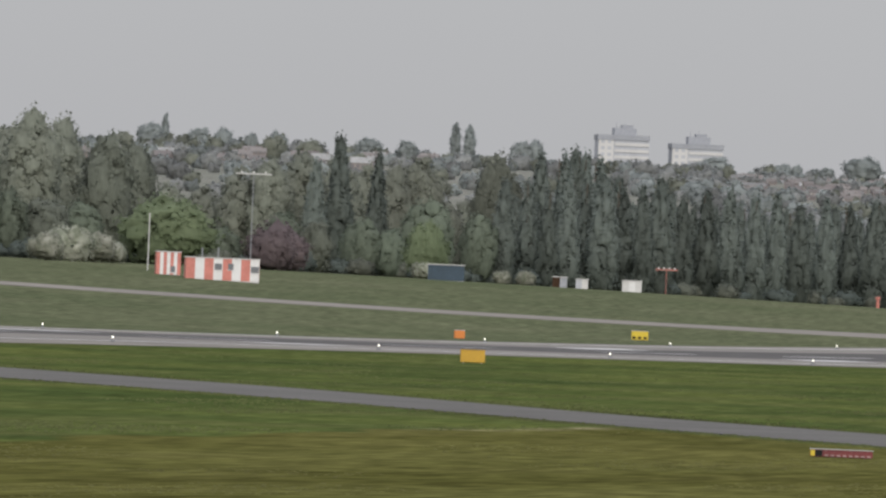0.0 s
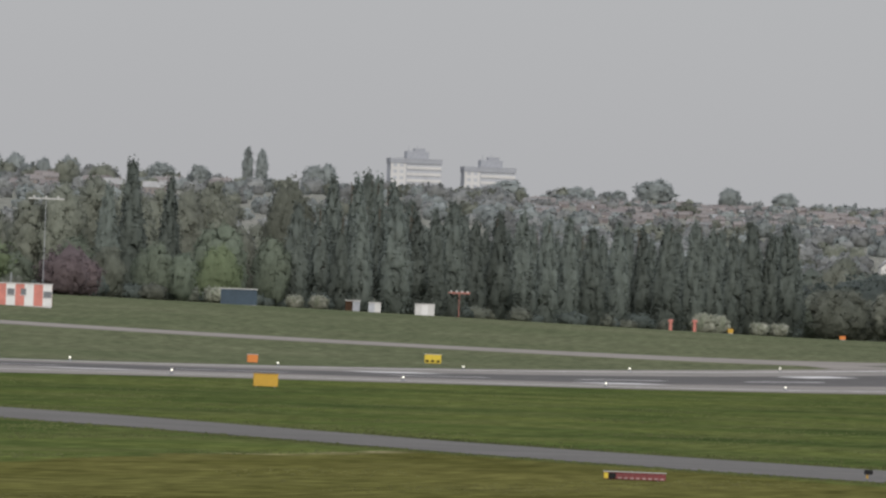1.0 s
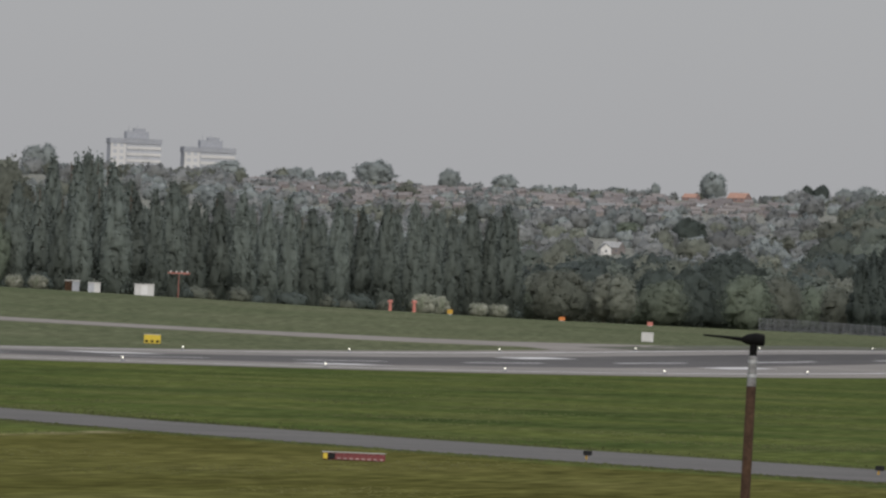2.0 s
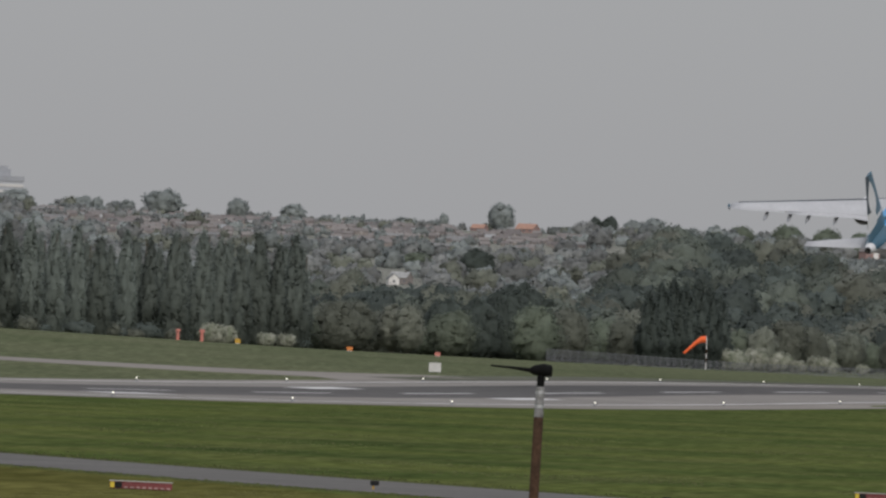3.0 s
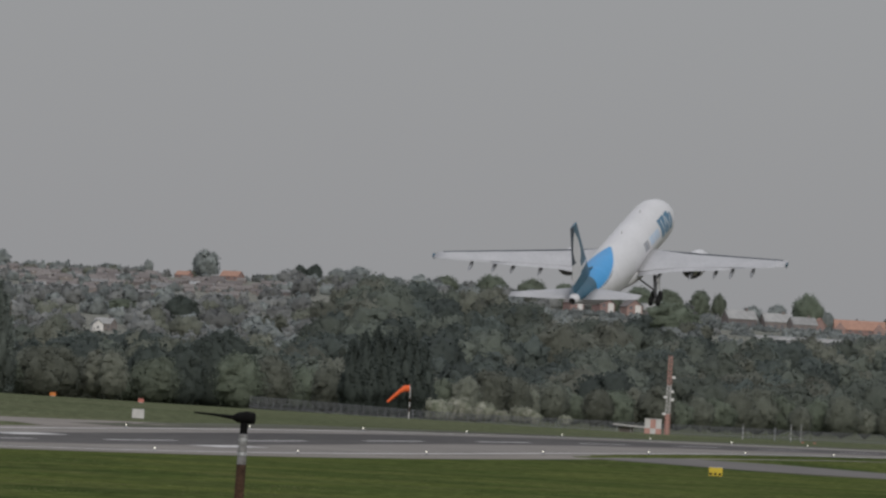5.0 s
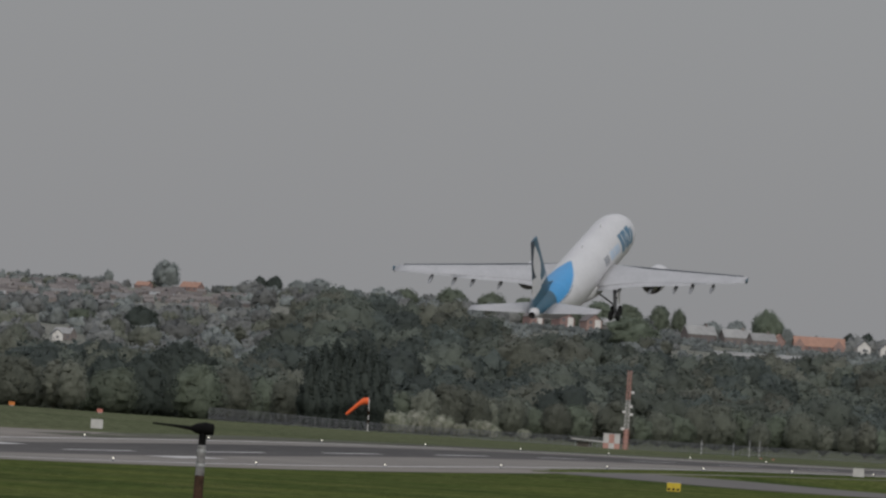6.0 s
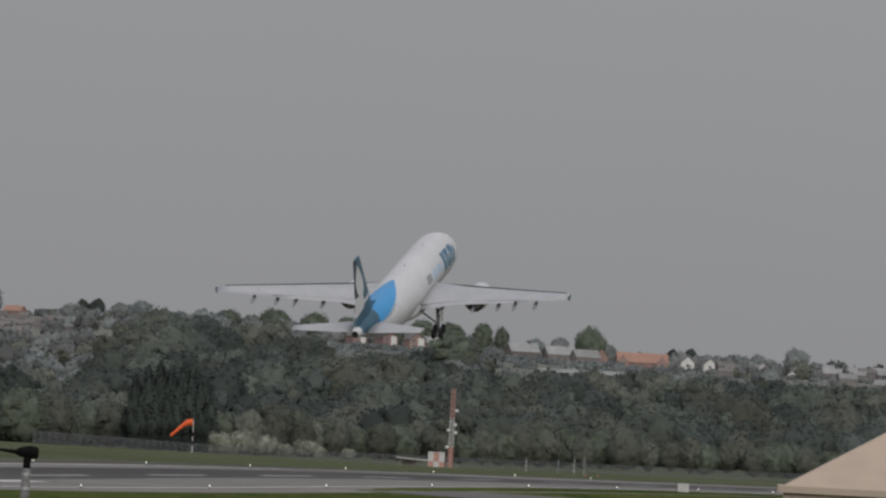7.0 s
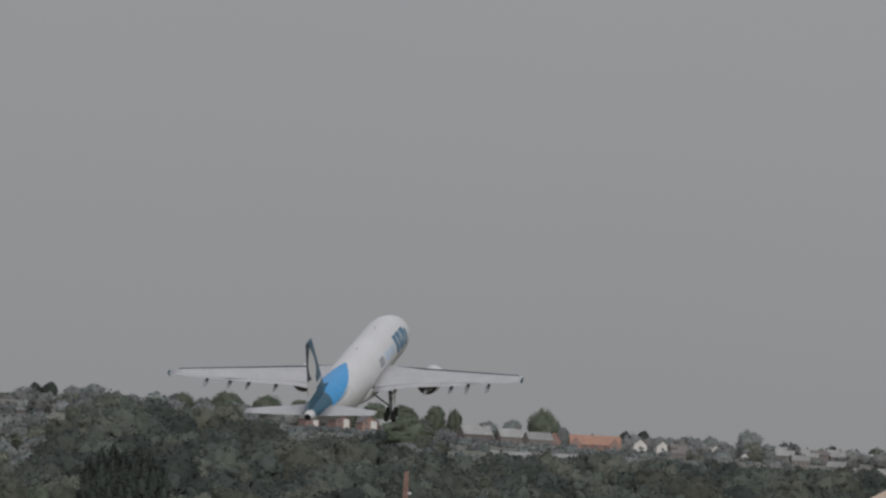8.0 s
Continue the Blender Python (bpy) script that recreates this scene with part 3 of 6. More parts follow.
def lobe_hulls(rng, centres, radii, warp, share=0.82):
    """Uneven leafy masses inside the boughs, so that no light shows through the crown."""
    v, f = ICO
    vs, fs, ds = [], [], []
    for k, (c, r) in enumerate(zip(centres, radii)):
        bumps = 1 + 0.08 * rng.normal(size=(len(v), 1)).clip(-1.5, 1.5)
        vs.append(np.array(c) + v * np.array(r) * share * bumps)
        fs.append(f + k * len(v))
        ds.append(v)
    pos = warp(np.concatenate(vs))
    return pos, np.concatenate(fs), crown_normals(pos, np.concatenate(ds))


def quads_mesh(name, v, material, hull=None, normals=None, tint=None, hull_tint=None):
    """Leaf quads over the hulls of the boughs, as one mesh."""
    n = len(v) // 4
    hv, hf, hn = hull or (np.zeros((0, 3)), np.zeros((0, 3), int), np.zeros((0, 3)))
    me = bpy.data.meshes.new(name)
    me.vertices.add(len(v) + len(hv))
    me.vertices.foreach_set("co", np.asarray(np.concatenate([v, hv]), np.float32).ravel())
    me.loops.add(n * 4 + len(hf) * 3)
    me.loops.foreach_set("vertex_index", np.concatenate([np.arange(n * 4), (hf + len(v)).ravel()]).astype(np.int32))
    me.polygons.add(n + len(hf))
    me.polygons.foreach_set("loop_start", np.concatenate([np.arange(0, n * 4, 4), n * 4 + np.arange(0, len(hf) * 3, 3)]).astype(np.int32))
    me.polygons.foreach_set("use_smooth", np.full(n + len(hf), normals is not None))
    me.update(calc_edges=True)
    if normals is not None:
        me.normals_split_custom_set(np.concatenate([np.repeat(normals, 4, axis=0), hn[hf.ravel()]]))
    me.materials.append(material)
    if tint is not None:
        shade = me.attributes.new("tint", "FLOAT", "POINT")
        shade.data.foreach_set("value", np.concatenate([tint, hull_tint]).astype(np.float32))
    return me


def lobes_round(rng, h, w, base, n):
    """A broad core and boughs of many sizes over a domed crown, with an uneven outline."""
    mid, half = base + (h - base) * 0.45, (h - base) * 0.55
    lop = rng.normal(size=2) * 0.05 * w
    cs = [(lop[0], lop[1], mid), (0.0, 0.0, mid - half * 0.35)]
    rs = [(w * 0.41, w * 0.41, half * 0.80), (w * 0.42, w * 0.42, half * 0.62)]
    for i in range(n):
        up = 1 - 1.6 * (i + 0.5) / n
        flat = sqrt(max(0, 1 - up * up))
        a = i * 2.39996 + rng.random() * 0.9
        rr = w * (0.13 + 0.15 * rng.random() ** 2)
        q = max(0.0, w * 0.5 - rr * 0.8) * flat * (0.74 + 0.24 * rng.random())
        cs.append((q * cos(a), q * sin(a), max(base + rr * 0.5, mid + (half - rr * 0.9) * up * (0.80 + 0.18 * rng.random()))))
        rs.append((rr, rr * (0.8 + 0.4 * rng.random()), rr * (0.8 + 0.5 * rng.random())))
    return cs, rs


def lobes_column(rng, h, w, base, n):
    """A tall tapering column of upright boughs, full to the ground, ending in a few feathery tips."""
    cs, rs = [], []
    for k in range(5):
        t = (k + 0.5) / 5
        g = 0.38 * (1 - t) ** 0.6 + 0.05
        cs.append((rng.normal() * 0.02 * w, rng.normal() * 0.02 * w, base + (h * 0.92 - base) * t))
        rs.append((w * g, w * g, h * 0.15))
    for i in range(n):
        t = (i + 0.5) / n
        a = i * 2.39996 + rng.random() * 0.8
        tip = h * (0.34 + 0.66 * t) * (0.92 + 0.08 * rng.random())
        zz = h * (0.10 + 0.09 * rng.random())
        q = w * (0.30 * (1 - t) ** 0.6 + 0.03)
        r = w * (0.12 + 0.07 * rng.random()) * (1.0 - 0.45 * t)
        cs.append((q * cos(a), q * sin(a), max(base + zz * 0.6, tip - zz)))
        rs.append((r, r, zz))
    return cs, rs


def lobes_oval(rng, h, w, base, n):
    """Lobes round a spine filling a tall oval with a blunt top."""
    cs, rs = [], []
    for i in range(n):
        t = (i + 0.5) / n
        a = i * 2.39996 + rng.random() * 0.8
        girth = sqrt(max(0.05, 1 - (1.9 * t - 0.9) ** 2))
        q = w * 0.24 * girth
        r = w * (0.22 + 0.06 * rng.random()) * (0.45 + 0.55 * girth)
        cs.append((q * cos(a), q * sin(a), base + (h - base) * (0.06 + 0.90 * t) - r * 0.6 * t))
        rs.append((r, r, r * 1.7))
    return cs, rs


def make_tree(name, label, category, seed, h, w, base, kind, leaves, count, size, lobes=26):
    rng = np.random.default_rng(seed)
    cs, rs = {"column": lobes_column, "oval": lobes_oval, "round": lobes_round}[kind](rng, h, w, base, lobes)
    root = new(name)
    tagged(root, label, category, group=category + "s of the airfield edge")
    bm = bmesh.new()
    lean = Vector((rng.normal() * 0.02 * h, rng.normal() * 0.02 * h, 0))
    pts = [Vector((0, 0, -0.6)), lean * 0.4 + Vector((0, 0, h * 0.3)), lean + Vector((0, 0, h * (0.7 if kind == "round" else 0.9)))]
    r0 = 0.018 * h + 0.05
    tube(bm, pts[0], pts[1], r0, r0 * 0.7, 8)
    tube(bm, pts[1], pts[2], r0 * 0.7, r0 * 0.15, 8)
    for c in cs[2:: (2 if kind == "column" else 1)]:
        p = pts[1].lerp(pts[2], min(1, max(0, (c[2] - h * 0.35) / (h * 0.5))))
        tube(bm, p, c, r0 * 0.3, r0 * 0.06, 5, caps=False)
    part("trunk", bm, M_TRUNK, root)
    warp = ruffler(rng, float(np.mean([q[0] for q in rs])))
    hull = lobe_hulls(rng, cs, rs, warp, 0.78 if kind == "column" else 0.82)
    v, normals = leaf_cloud(rng, cs, rs, count, size, 0.9, warp, {"column": 4, "oval": 0, "round": 2}[kind])
    part("crown", quads_mesh("crown", v, leaves, hull, normals), None, root)
    return root


PLACED = []
USED = set()


def plant(proto, az, r, scale=1.0, wide=1.0, sink=0.0):
    p = bearing(az, r)
    z = land(p.x, p.y) - sink
    m = Matrix.Translation((p.x, p.y, z)) @ Matrix.Rotation(random.random() * 6.28, 4, "Z")
    if proto.name not in USED:
        USED.add(proto.name)
        ob = proto
        ob.matrix_basis = m
    else:
        ob = copy_thing(proto, m)
    ob.scale = (scale * wide, scale * wide, scale)
    PLACED.append(ob)
    return ob


field_tufts("grass_blades", "rough green grass blades beside the taxiway", 11, 15000, False, 0.05, M_TUFT)
field_tufts("mown_grass_blades", "short yellow-green mown grass blades", 12, 5000, True, 0.03, M_TUFT_DRY)
grass_tufts("grass_tufts", "dark weedy tufts along the taxiway edge", 3, 900, 380, 620, -19.2, -10.6, 0.10, M_TUFT)
POPLAR = [make_tree("poplar_tree", "tall narrow dark green poplar in a dense row", "poplar", 10 + i, 16.0, 4.4 + 0.4 * i, 0.2, "column", M_POPLAR, 4800, 0.18, 26) for i in range(3)]
POPLAR_DARK = [make_tree("poplar_tree", "dark green poplar in a tight clump by the windsock", "poplar", 15, 16.0, 5.4, 0.2, "column", M_DEEP, 4600, 0.17, 26)]
OLIVE = [make_tree("broadleaf_tree", "tall spring tree with thin olive foliage", "tree", 20 + i, 16.0, 9.5, 0.6, "round", M_OLIVE, 6400, 0.23, 32) for i in range(3)]
GREEN = [make_tree("broadleaf_tree", "rounded mid-green broadleaf tree at the wood edge", "tree", 30 + i, 11.0, 11.0, 0.1, "round", M_GREEN, 4400, 0.24, 26) for i in range(3)]
BRIGHT = [make_tree("broadleaf_tree", "rounded fresh bright green spring tree", "tree", 40 + i, 8.0, 9.5, 0.0, "round", M_BRIGHT, 3800, 0.21, 28) for i in range(2)]
DARK = [make_tree("broadleaf_tree", "dark green dense broadleaf tree", "tree", 50 + i, 13.0, 10.5, 0.2, "round", M_DARK, 4800, 0.23, 26) for i in range(2)]
BIG_DARK = [make_tree("broadleaf_tree", "large dark green domed tree at the wood edge", "tree", 55, 13.0, 11.0, 0.1, "round", M_DEEP, 5000, 0.23, 28)]
SKYLINE = [make_tree("broadleaf_tree", "rounded green tree standing on the skyline, haze painted into its leaves", "tree", 80 + i, 12.0, 11.0, 0.2, "round", M_FAR_GREEN, 2600, 0.30, 26) for i in range(2)]
SKY_POPLAR = [make_tree("poplar_tree", "green poplar standing on the skyline, haze painted into its leaves", "poplar", 90, 16.0, 5.0, 0.2, "oval", M_FAR_GREEN, 2200, 0.26, 18)]
# Dark undergrowth, its leaves darkened further to paint shadow at the row's foot
SCRUB = [make_tree("scrub_bush", "low dark green scrub under the poplar row", "bush", 65 + i, 2.4, 4.0, 0.0, "round", m, 550, 0.17, 9) for i, m in enumerate((M_WOOD_DARK, M_DARK))]
COPPER = make_tree("copper_tree", "small dark copper-red leaved tree", "tree", 60, 6.0, 7.5, 0.0, "round", M_RED, 2200, 0.19, 16)
HAWTHORN = [make_tree("hawthorn_bush", "hawthorn bush covered in white blossom", "bush", 70 + i, 4.0, 6.0, 0.0, "round", M_BLOSSOM, 1500, 0.16, 14) for i in range(2)]


def edge_r(az, u=460.0):
    return u / sin(radians(-az))


rnd = random.Random(5)
# poplar walls along the airfield edge
az = -16.60
while az < -14.745:
    h = 0.94 + 0.12 * sstep(-16.6, -15.9, az) + rnd.uniform(-0.07, 0.07)
    plant(rnd.choice(POPLAR), az, edge_r(az, 450 + rnd.uniform(-3, 3)), h, rnd.uniform(0.88, 1.12))
    plant(rnd.choice(POPLAR), az + 0.05, edge_r(az, 460 + rnd.uniform(-2, 5)), h - rnd.uniform(0.02, 0.18), 0.95)
    az += rnd.uniform(0.085, 0.125)
az = -14.61
while az < -14.10:
    plant(rnd.choice(POPLAR), az, edge_r(az, 450 + rnd.uniform(-3, 3)), 1.12 + rnd.uniform(-0.10, 0.08), rnd.uniform(0.90, 1.12))
    plant(rnd.choice(POPLAR), az + 0.04, edge_r(az, 459 + rnd.uniform(-2, 4)), 1.04 + rnd.uniform(-0.10, 0.08), 0.95)
    az += rnd.uniform(0.075, 0.11)
az = -19.4
while az < -14.08:
    if not -14.71 < az < -14.6:
        plant(rnd.choice(SCRUB), az, edge_r(az, 450 + rnd.uniform(-3, 6)), rnd.uniform(0.75, 1.25), rnd.uniform(0.8, 1.3), 0.1)
    az += rnd.uniform(0.05, 0.09)
# dark clump by the windsock
for a, s in ((-12.37, 0.92), (-12.31, 1.04), (-12.25, 1.10), (-12.19, 1.05), (-12.13, 1.10), (-12.07, 1.03), (-12.02, 0.94)):
    plant(POPLAR_DARK[0], a, edge_r(a, 448 + rnd.uniform(-2, 3)), s, 1.3)

# taller trees behind the left part of the edge
for a, r, sc, pr, wide in ((-18.97, 1445, 1.20, OLIVE, 0.75), (-18.83, 1471, 1.16, OLIVE, 0.75), (-19.11, 1460, 1.12, OLIVE, 0.75), (-18.59, 1455, 1.34, DARK, 0.61), (-18.46, 1484, 1.25, DARK, 0.60),
                         (-18.90, 1395, 0.60, DARK, 1.20), (-19.07, 1389, 0.78, GREEN, 0.64), (-18.70, 1422, 0.70, GREEN, 0.72), (-18.28, 1409, 1.08, BRIGHT, 1.29), (-18.00, 1462, 0.48, GREEN, 0.96),
                         (-18.28, 1594, 0.83, OLIVE, 0.89), (-18.11, 1608, 0.81, OLIVE, 0.93), (-17.94, 1574, 0.93, OLIVE, 0.79), (-17.78, 1572, 1.08, OLIVE, 0.75), (-17.61, 1579, 1.16, OLIVE, 0.75),
                         (-17.44, 1601, 1.10, OLIVE, 0.75), (-17.30, 1614, 1.08, OLIVE, 0.75), (-17.03, 1631, 1.20, OLIVE, 0.75), (-17.16, 1627, 1.06, OLIVE, 0.75), (-16.89, 1686, 0.86, OLIVE, 0.81),
                         (-16.75, 1699, 0.86, OLIVE, 0.82), (-17.43, 1569, 1.28, POPLAR, 0.84), (-17.24, 1585, 1.17, POPLAR, 0.84), (-17.55, 1565, 1.05, POPLAR, 0.84), (-16.64, 1662, 1.54, DARK, 0.60),
                         (-16.43, 1662, 1.33, POPLAR, 0.84), (-16.31, 1673, 1.36, POPLAR, 0.84), (-16.26, 1681, 1.40, POPLAR, 0.84), (-16.21, 1683, 1.37, POPLAR, 0.84), (-16.13, 1692, 1.34, POPLAR, 0.84),
                         (-16.04, 1693, 1.17, POPLAR, 0.84), (-17.71, 1472, 0.72, GREEN, 0.73), (-17.54, 1493, 0.55, DARK, 0.89), (-17.31, 1518, 0.74, GREEN, 0.74), (-17.17, 1517, 0.62, GREEN, 0.66),
                         (-16.98, 1547, 1.05, GREEN, 0.76), (-16.98, 1499, 0.96, BRIGHT, 0.73), (-16.72, 1570, 0.93, GREEN, 0.60)):
    plant(rnd.choice(pr), a, r, sc, wide)
for a, s, u in ((-14.69, 0.55, 500), (-14.63, 0.6, 510), (-14.58, 0.5, 505), (-14.66, 0.7, 540)):
    plant(rnd.choice(OLIVE), a, edge_r(a, u), s, 1.3)
plant(COPPER, -17.76, edge_r(-17.76, 442))
plant(COPPER, -17.68, edge_r(-17.68, 443), 0.9)
for a, s, u in ((-18.88, 0.9, 440), (-18.76, 1.15, 441), (-18.64, 1.0, 441), (-18.55, 0.7, 440), (-17.0, 0.6, 436), (-16.60, 0.5, 440), (-16.48, 0.55, 440), (-14.55, 0.85, 436), (-14.48, 0.8, 436), (-14.28, 0.6, 438), (-14.18, 0.6, 438),
                (-11.95, 1.1, 446), (-11.89, 0.9, 449), (-11.84, 1.2, 448), (-11.76, 0.8, 446), (-11.72, 1.1, 450), (-11.62, 0.7, 446), (-11.52, 0.95, 450), (-11.46, 0.7, 448), (-11.3, 0.6, 447)):
    plant(rnd.choice(HAWTHORN), a, edge_r(a, u), s)
# wood edge towards the far end
az = -14.08
while az < -8.2:
    if not -12.42 < az < -11.98:
        kind = rnd.random()
        pr = OLIVE if kind < 0.22 else GREEN if kind < 0.6 else DARK
        sc = rnd.uniform(0.45, 0.6) if pr is OLIVE else rnd.uniform(0.55, 0.85)
        plant(rnd.choice(pr), az, edge_r(az, rnd.uniform(452, 468)), sc, 1.15)
    az += rnd.uniform(0.07, 0.13)
for a, s, r, pr in ((-13.09, 1.04, 2010, BIG_DARK), (-12.99, 1.08, 2015, BIG_DARK), (-13.22, 0.84, 2000, BIG_DARK), (-12.94, 0.90, 1965, GREEN), (-13.38, 0.85, 2000, BIG_DARK), (-13.30, 1.0, 2060, DARK), (-13.42, 0.9, 2040, DARK), (-13.08, 0.8, 2130, DARK), (-13.45, 0.9, 2200, OLIVE), (-13.75, 1.0, 2180, GREEN), (-13.9, 0.95, 2120, OLIVE)):
    plant(rnd.choice(pr), a, r, s)


# ---------------------------------------------------------------- woods and hillside cover
def wood_mass(name, label, seed, spots, leaves, quads, size, lobes, full=110.0):
    """Many crowns gathered into one mesh; spots are (bearing, range, height, width)."""
    rng = np.random.default_rng(seed)
    out, tints, hulls, hull_faces, hull_normals, hull_tints, turned, base = [], [], [], [], [], [], [], 0
    for a, r, h, w in spots:
        p = bearing(a, r)
        z = land(p.x, p.y) - 0.6
        cs, rs = lobes_round(rng, h, w, 0.0, lobes)
        at = np.array((p.x, p.y, z))
        warp = ruffler(rng, float(np.mean([q[0] for q in rs])))
        v, nv = leaf_cloud(rng, cs, rs, int(quads * min(2.6, max(0.5, h * w / full))), size, 0.9, warp)
        turned.append(nv)
        hv, hf, hn = lobe_hulls(rng, cs, rs, warp)
        hull_normals.append(hn)
        k = rng.uniform(-0.42, 0.06)
        out.append(v + at)
        tints.append(np.full(len(v), k))
        hulls.append(hv + at)
        hull_faces.append(hf + base)
        hull_tints.append(np.full(len(hv), k))
        base += len(hv)
    ob = new(name, quads_mesh(name, np.concatenate(out), leaves, (np.concatenate(hulls), np.concatenate(hull_faces), np.concatenate(hull_normals)), np.concatenate(turned), np.concatenate(tints), np.concatenate(hull_tints)))
    return tagged(ob, label, "woodland", kind="stuff")


def ceiling(a):
    """Range to which the wood reaches on a bearing."""
    far = 2450 + 1300 * sstep(-12.75, -12.3, a)
    k = sstep(-11.6, -11.3, a)
    return far * (1 - k) + (edge_r(a, 475) + 800 - 60 * sstep(-10.9, -10.7, a)) * k


classes = [[], [], [], []]
for i in range(820):
    a = rnd.uniform(-14.1, -8.0)
    r0 = edge_r(a, 475)
    r1 = ceiling(a)
    if r1 <= r0:
        continue
    r = r0 + (r1 - r0) * rnd.random() ** 1.1
    k = min(3, int(noise.noise(Vector((a * 5.0, r * 0.006, 0))) * 3.2 + 1.6 + rnd.uniform(-0.6, 0.6)))
    h = rnd.uniform(7.5, 11.0) + 4.5 * rnd.random() ** 3
    if a > -10.8:
        p = bearing(a, r)
        h = min(h, r * tan(radians(0.435 + rnd.uniform(-0.02, 0.02))) + CAM_Z - land(p.x, p.y))
        if h < 2.5:
            continue
    classes[max(0, k)].append((a, r, h, h * rnd.uniform(0.9, 1.35)))
for k, (m, words) in enumerate(((M_WOOD_DARK, "dark green"), (M_WOOD, "mid-green"), (M_WOOD_OLIVE, "olive"), (M_WOOD, "muted green"))):
    if classes[k]:
        wood_mass("woodland", "dense %s wood climbing the slope behind the airfield" % words, 100 + k, classes[k], m, 560, 0.46, 12)

SEEN_HOUSES = ((-13.0, 4420), (-13.24, 4450), (-11.29, 4180), (-11.14, 4150), (-11.0, 4120), (-10.46, 4150), (-10.275, 4150), (-10.144, 4130), (-10.06, 4140), (-9.94, 4200), (-9.86, 4200), (-9.78, 4200),
               (-9.638, 4200), (-9.525, 4200), (-13.65, 3050))


def hides(a, r, h):
    """Whether a crown would stand in front of one of the houses that show."""
    return any(abs(a - b) < 0.10 and r < q + 15 and r > q - (500 + 40 * h) for b, q in SEEN_HOUSES)


garden = []
for i in range(70):
    a = rnd.uniform(-10.62, -9.40)
    h = rnd.uniform(2.2, 3.6) if a < -9.95 else rnd.uniform(1.2, 2.0)
    garden.append((a, 4080 + rnd.uniform(-20, 20) + 60 * sstep(-9.98, -9.9, a), h, h * rnd.uniform(1.1, 1.8)))
for i in range(26):
    h = rnd.uniform(2.0, 3.2)
    garden.append((rnd.uniform(-11.35, -10.95), 4060 + rnd.uniform(-15, 15), h, h * 1.5))
for i in range(260):
    h = rnd.uniform(1.6, 3.0)
    garden.append((rnd.uniform(-11.5, -8.5), rnd.uniform(3680, 4030), h, h * rnd.uniform(1.5, 2.4)))
for i in range(60):
    h = rnd.uniform(3.0, 5.0)
    a = rnd.uniform(-10.9, -8.6)
    if not -10.45 < a < -9.8:
        garden.append((a, rnd.uniform(3500, 3690), h, h * 1.5))
wood_mass("garden_hedges", "green hedges and garden trees before the far houses, paled by painted haze", 300, garden, M_FAR_GREEN, 60, 0.42, 5, 8.0)
hill = [[], [], []]
for i in range(2300):
    a = rnd.uniform(-16.0, -12.2) if i < 1400 else rnd.uniform(-19.8, -16.0) if i < 1850 else rnd.uniform(-12.2, -8.0)
    r = rnd.uniform(2700, 4750) if a < -12.2 else rnd.uniform(3500, 4800)
    if noise.noise(Vector((a * 3.0, r * 0.004, 7))) < -0.1 and rnd.random() < 0.6:
        continue
    h = rnd.uniform(3.0, 7.5)
    if -15.5 < a < -12.75 and r > 3600:
        h *= rnd.uniform(0.35, 0.75)
    if hides(a, r, h):
        continue
    hill[rnd.choice((0, 0, 0, 1, 2, 2))].append((a, r, h, h * rnd.uniform(0.9, 1.7)))
for a0, a1, n, h0, h1 in ((-19.8, -17.2, 90, 6, 11), (-17.2, -15.0, 60, 4, 8), (-15.0, -12.8, 60, 3, 5), (-12.8, -12.2, 30, 3, 5), (-12.2, -10.6, 80, 5, 9.5), (-10.6, -8.0, 60, 3, 6)):
    for i in range(n):
        h = rnd.uniform(h0, h1)
        a, r = rnd.uniform(a0, a1), rnd.uniform(4400, 4750)
        if hides(a, r, h):
            continue
        hill[rnd.choice((0, 1, 2))].append((a, r, h, h * rnd.uniform(0.8, 1.3)))
# Grey-green and muted crowns carry the haze painted into their leaf colour
for k, (m, words) in enumerate(((M_FAR, "haze-paled grey-green"), (M_OLIVE, "olive"), (M_FAR_GREEN, "muted green"))):
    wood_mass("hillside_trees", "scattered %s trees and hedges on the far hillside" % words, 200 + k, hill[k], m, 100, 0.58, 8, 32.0)

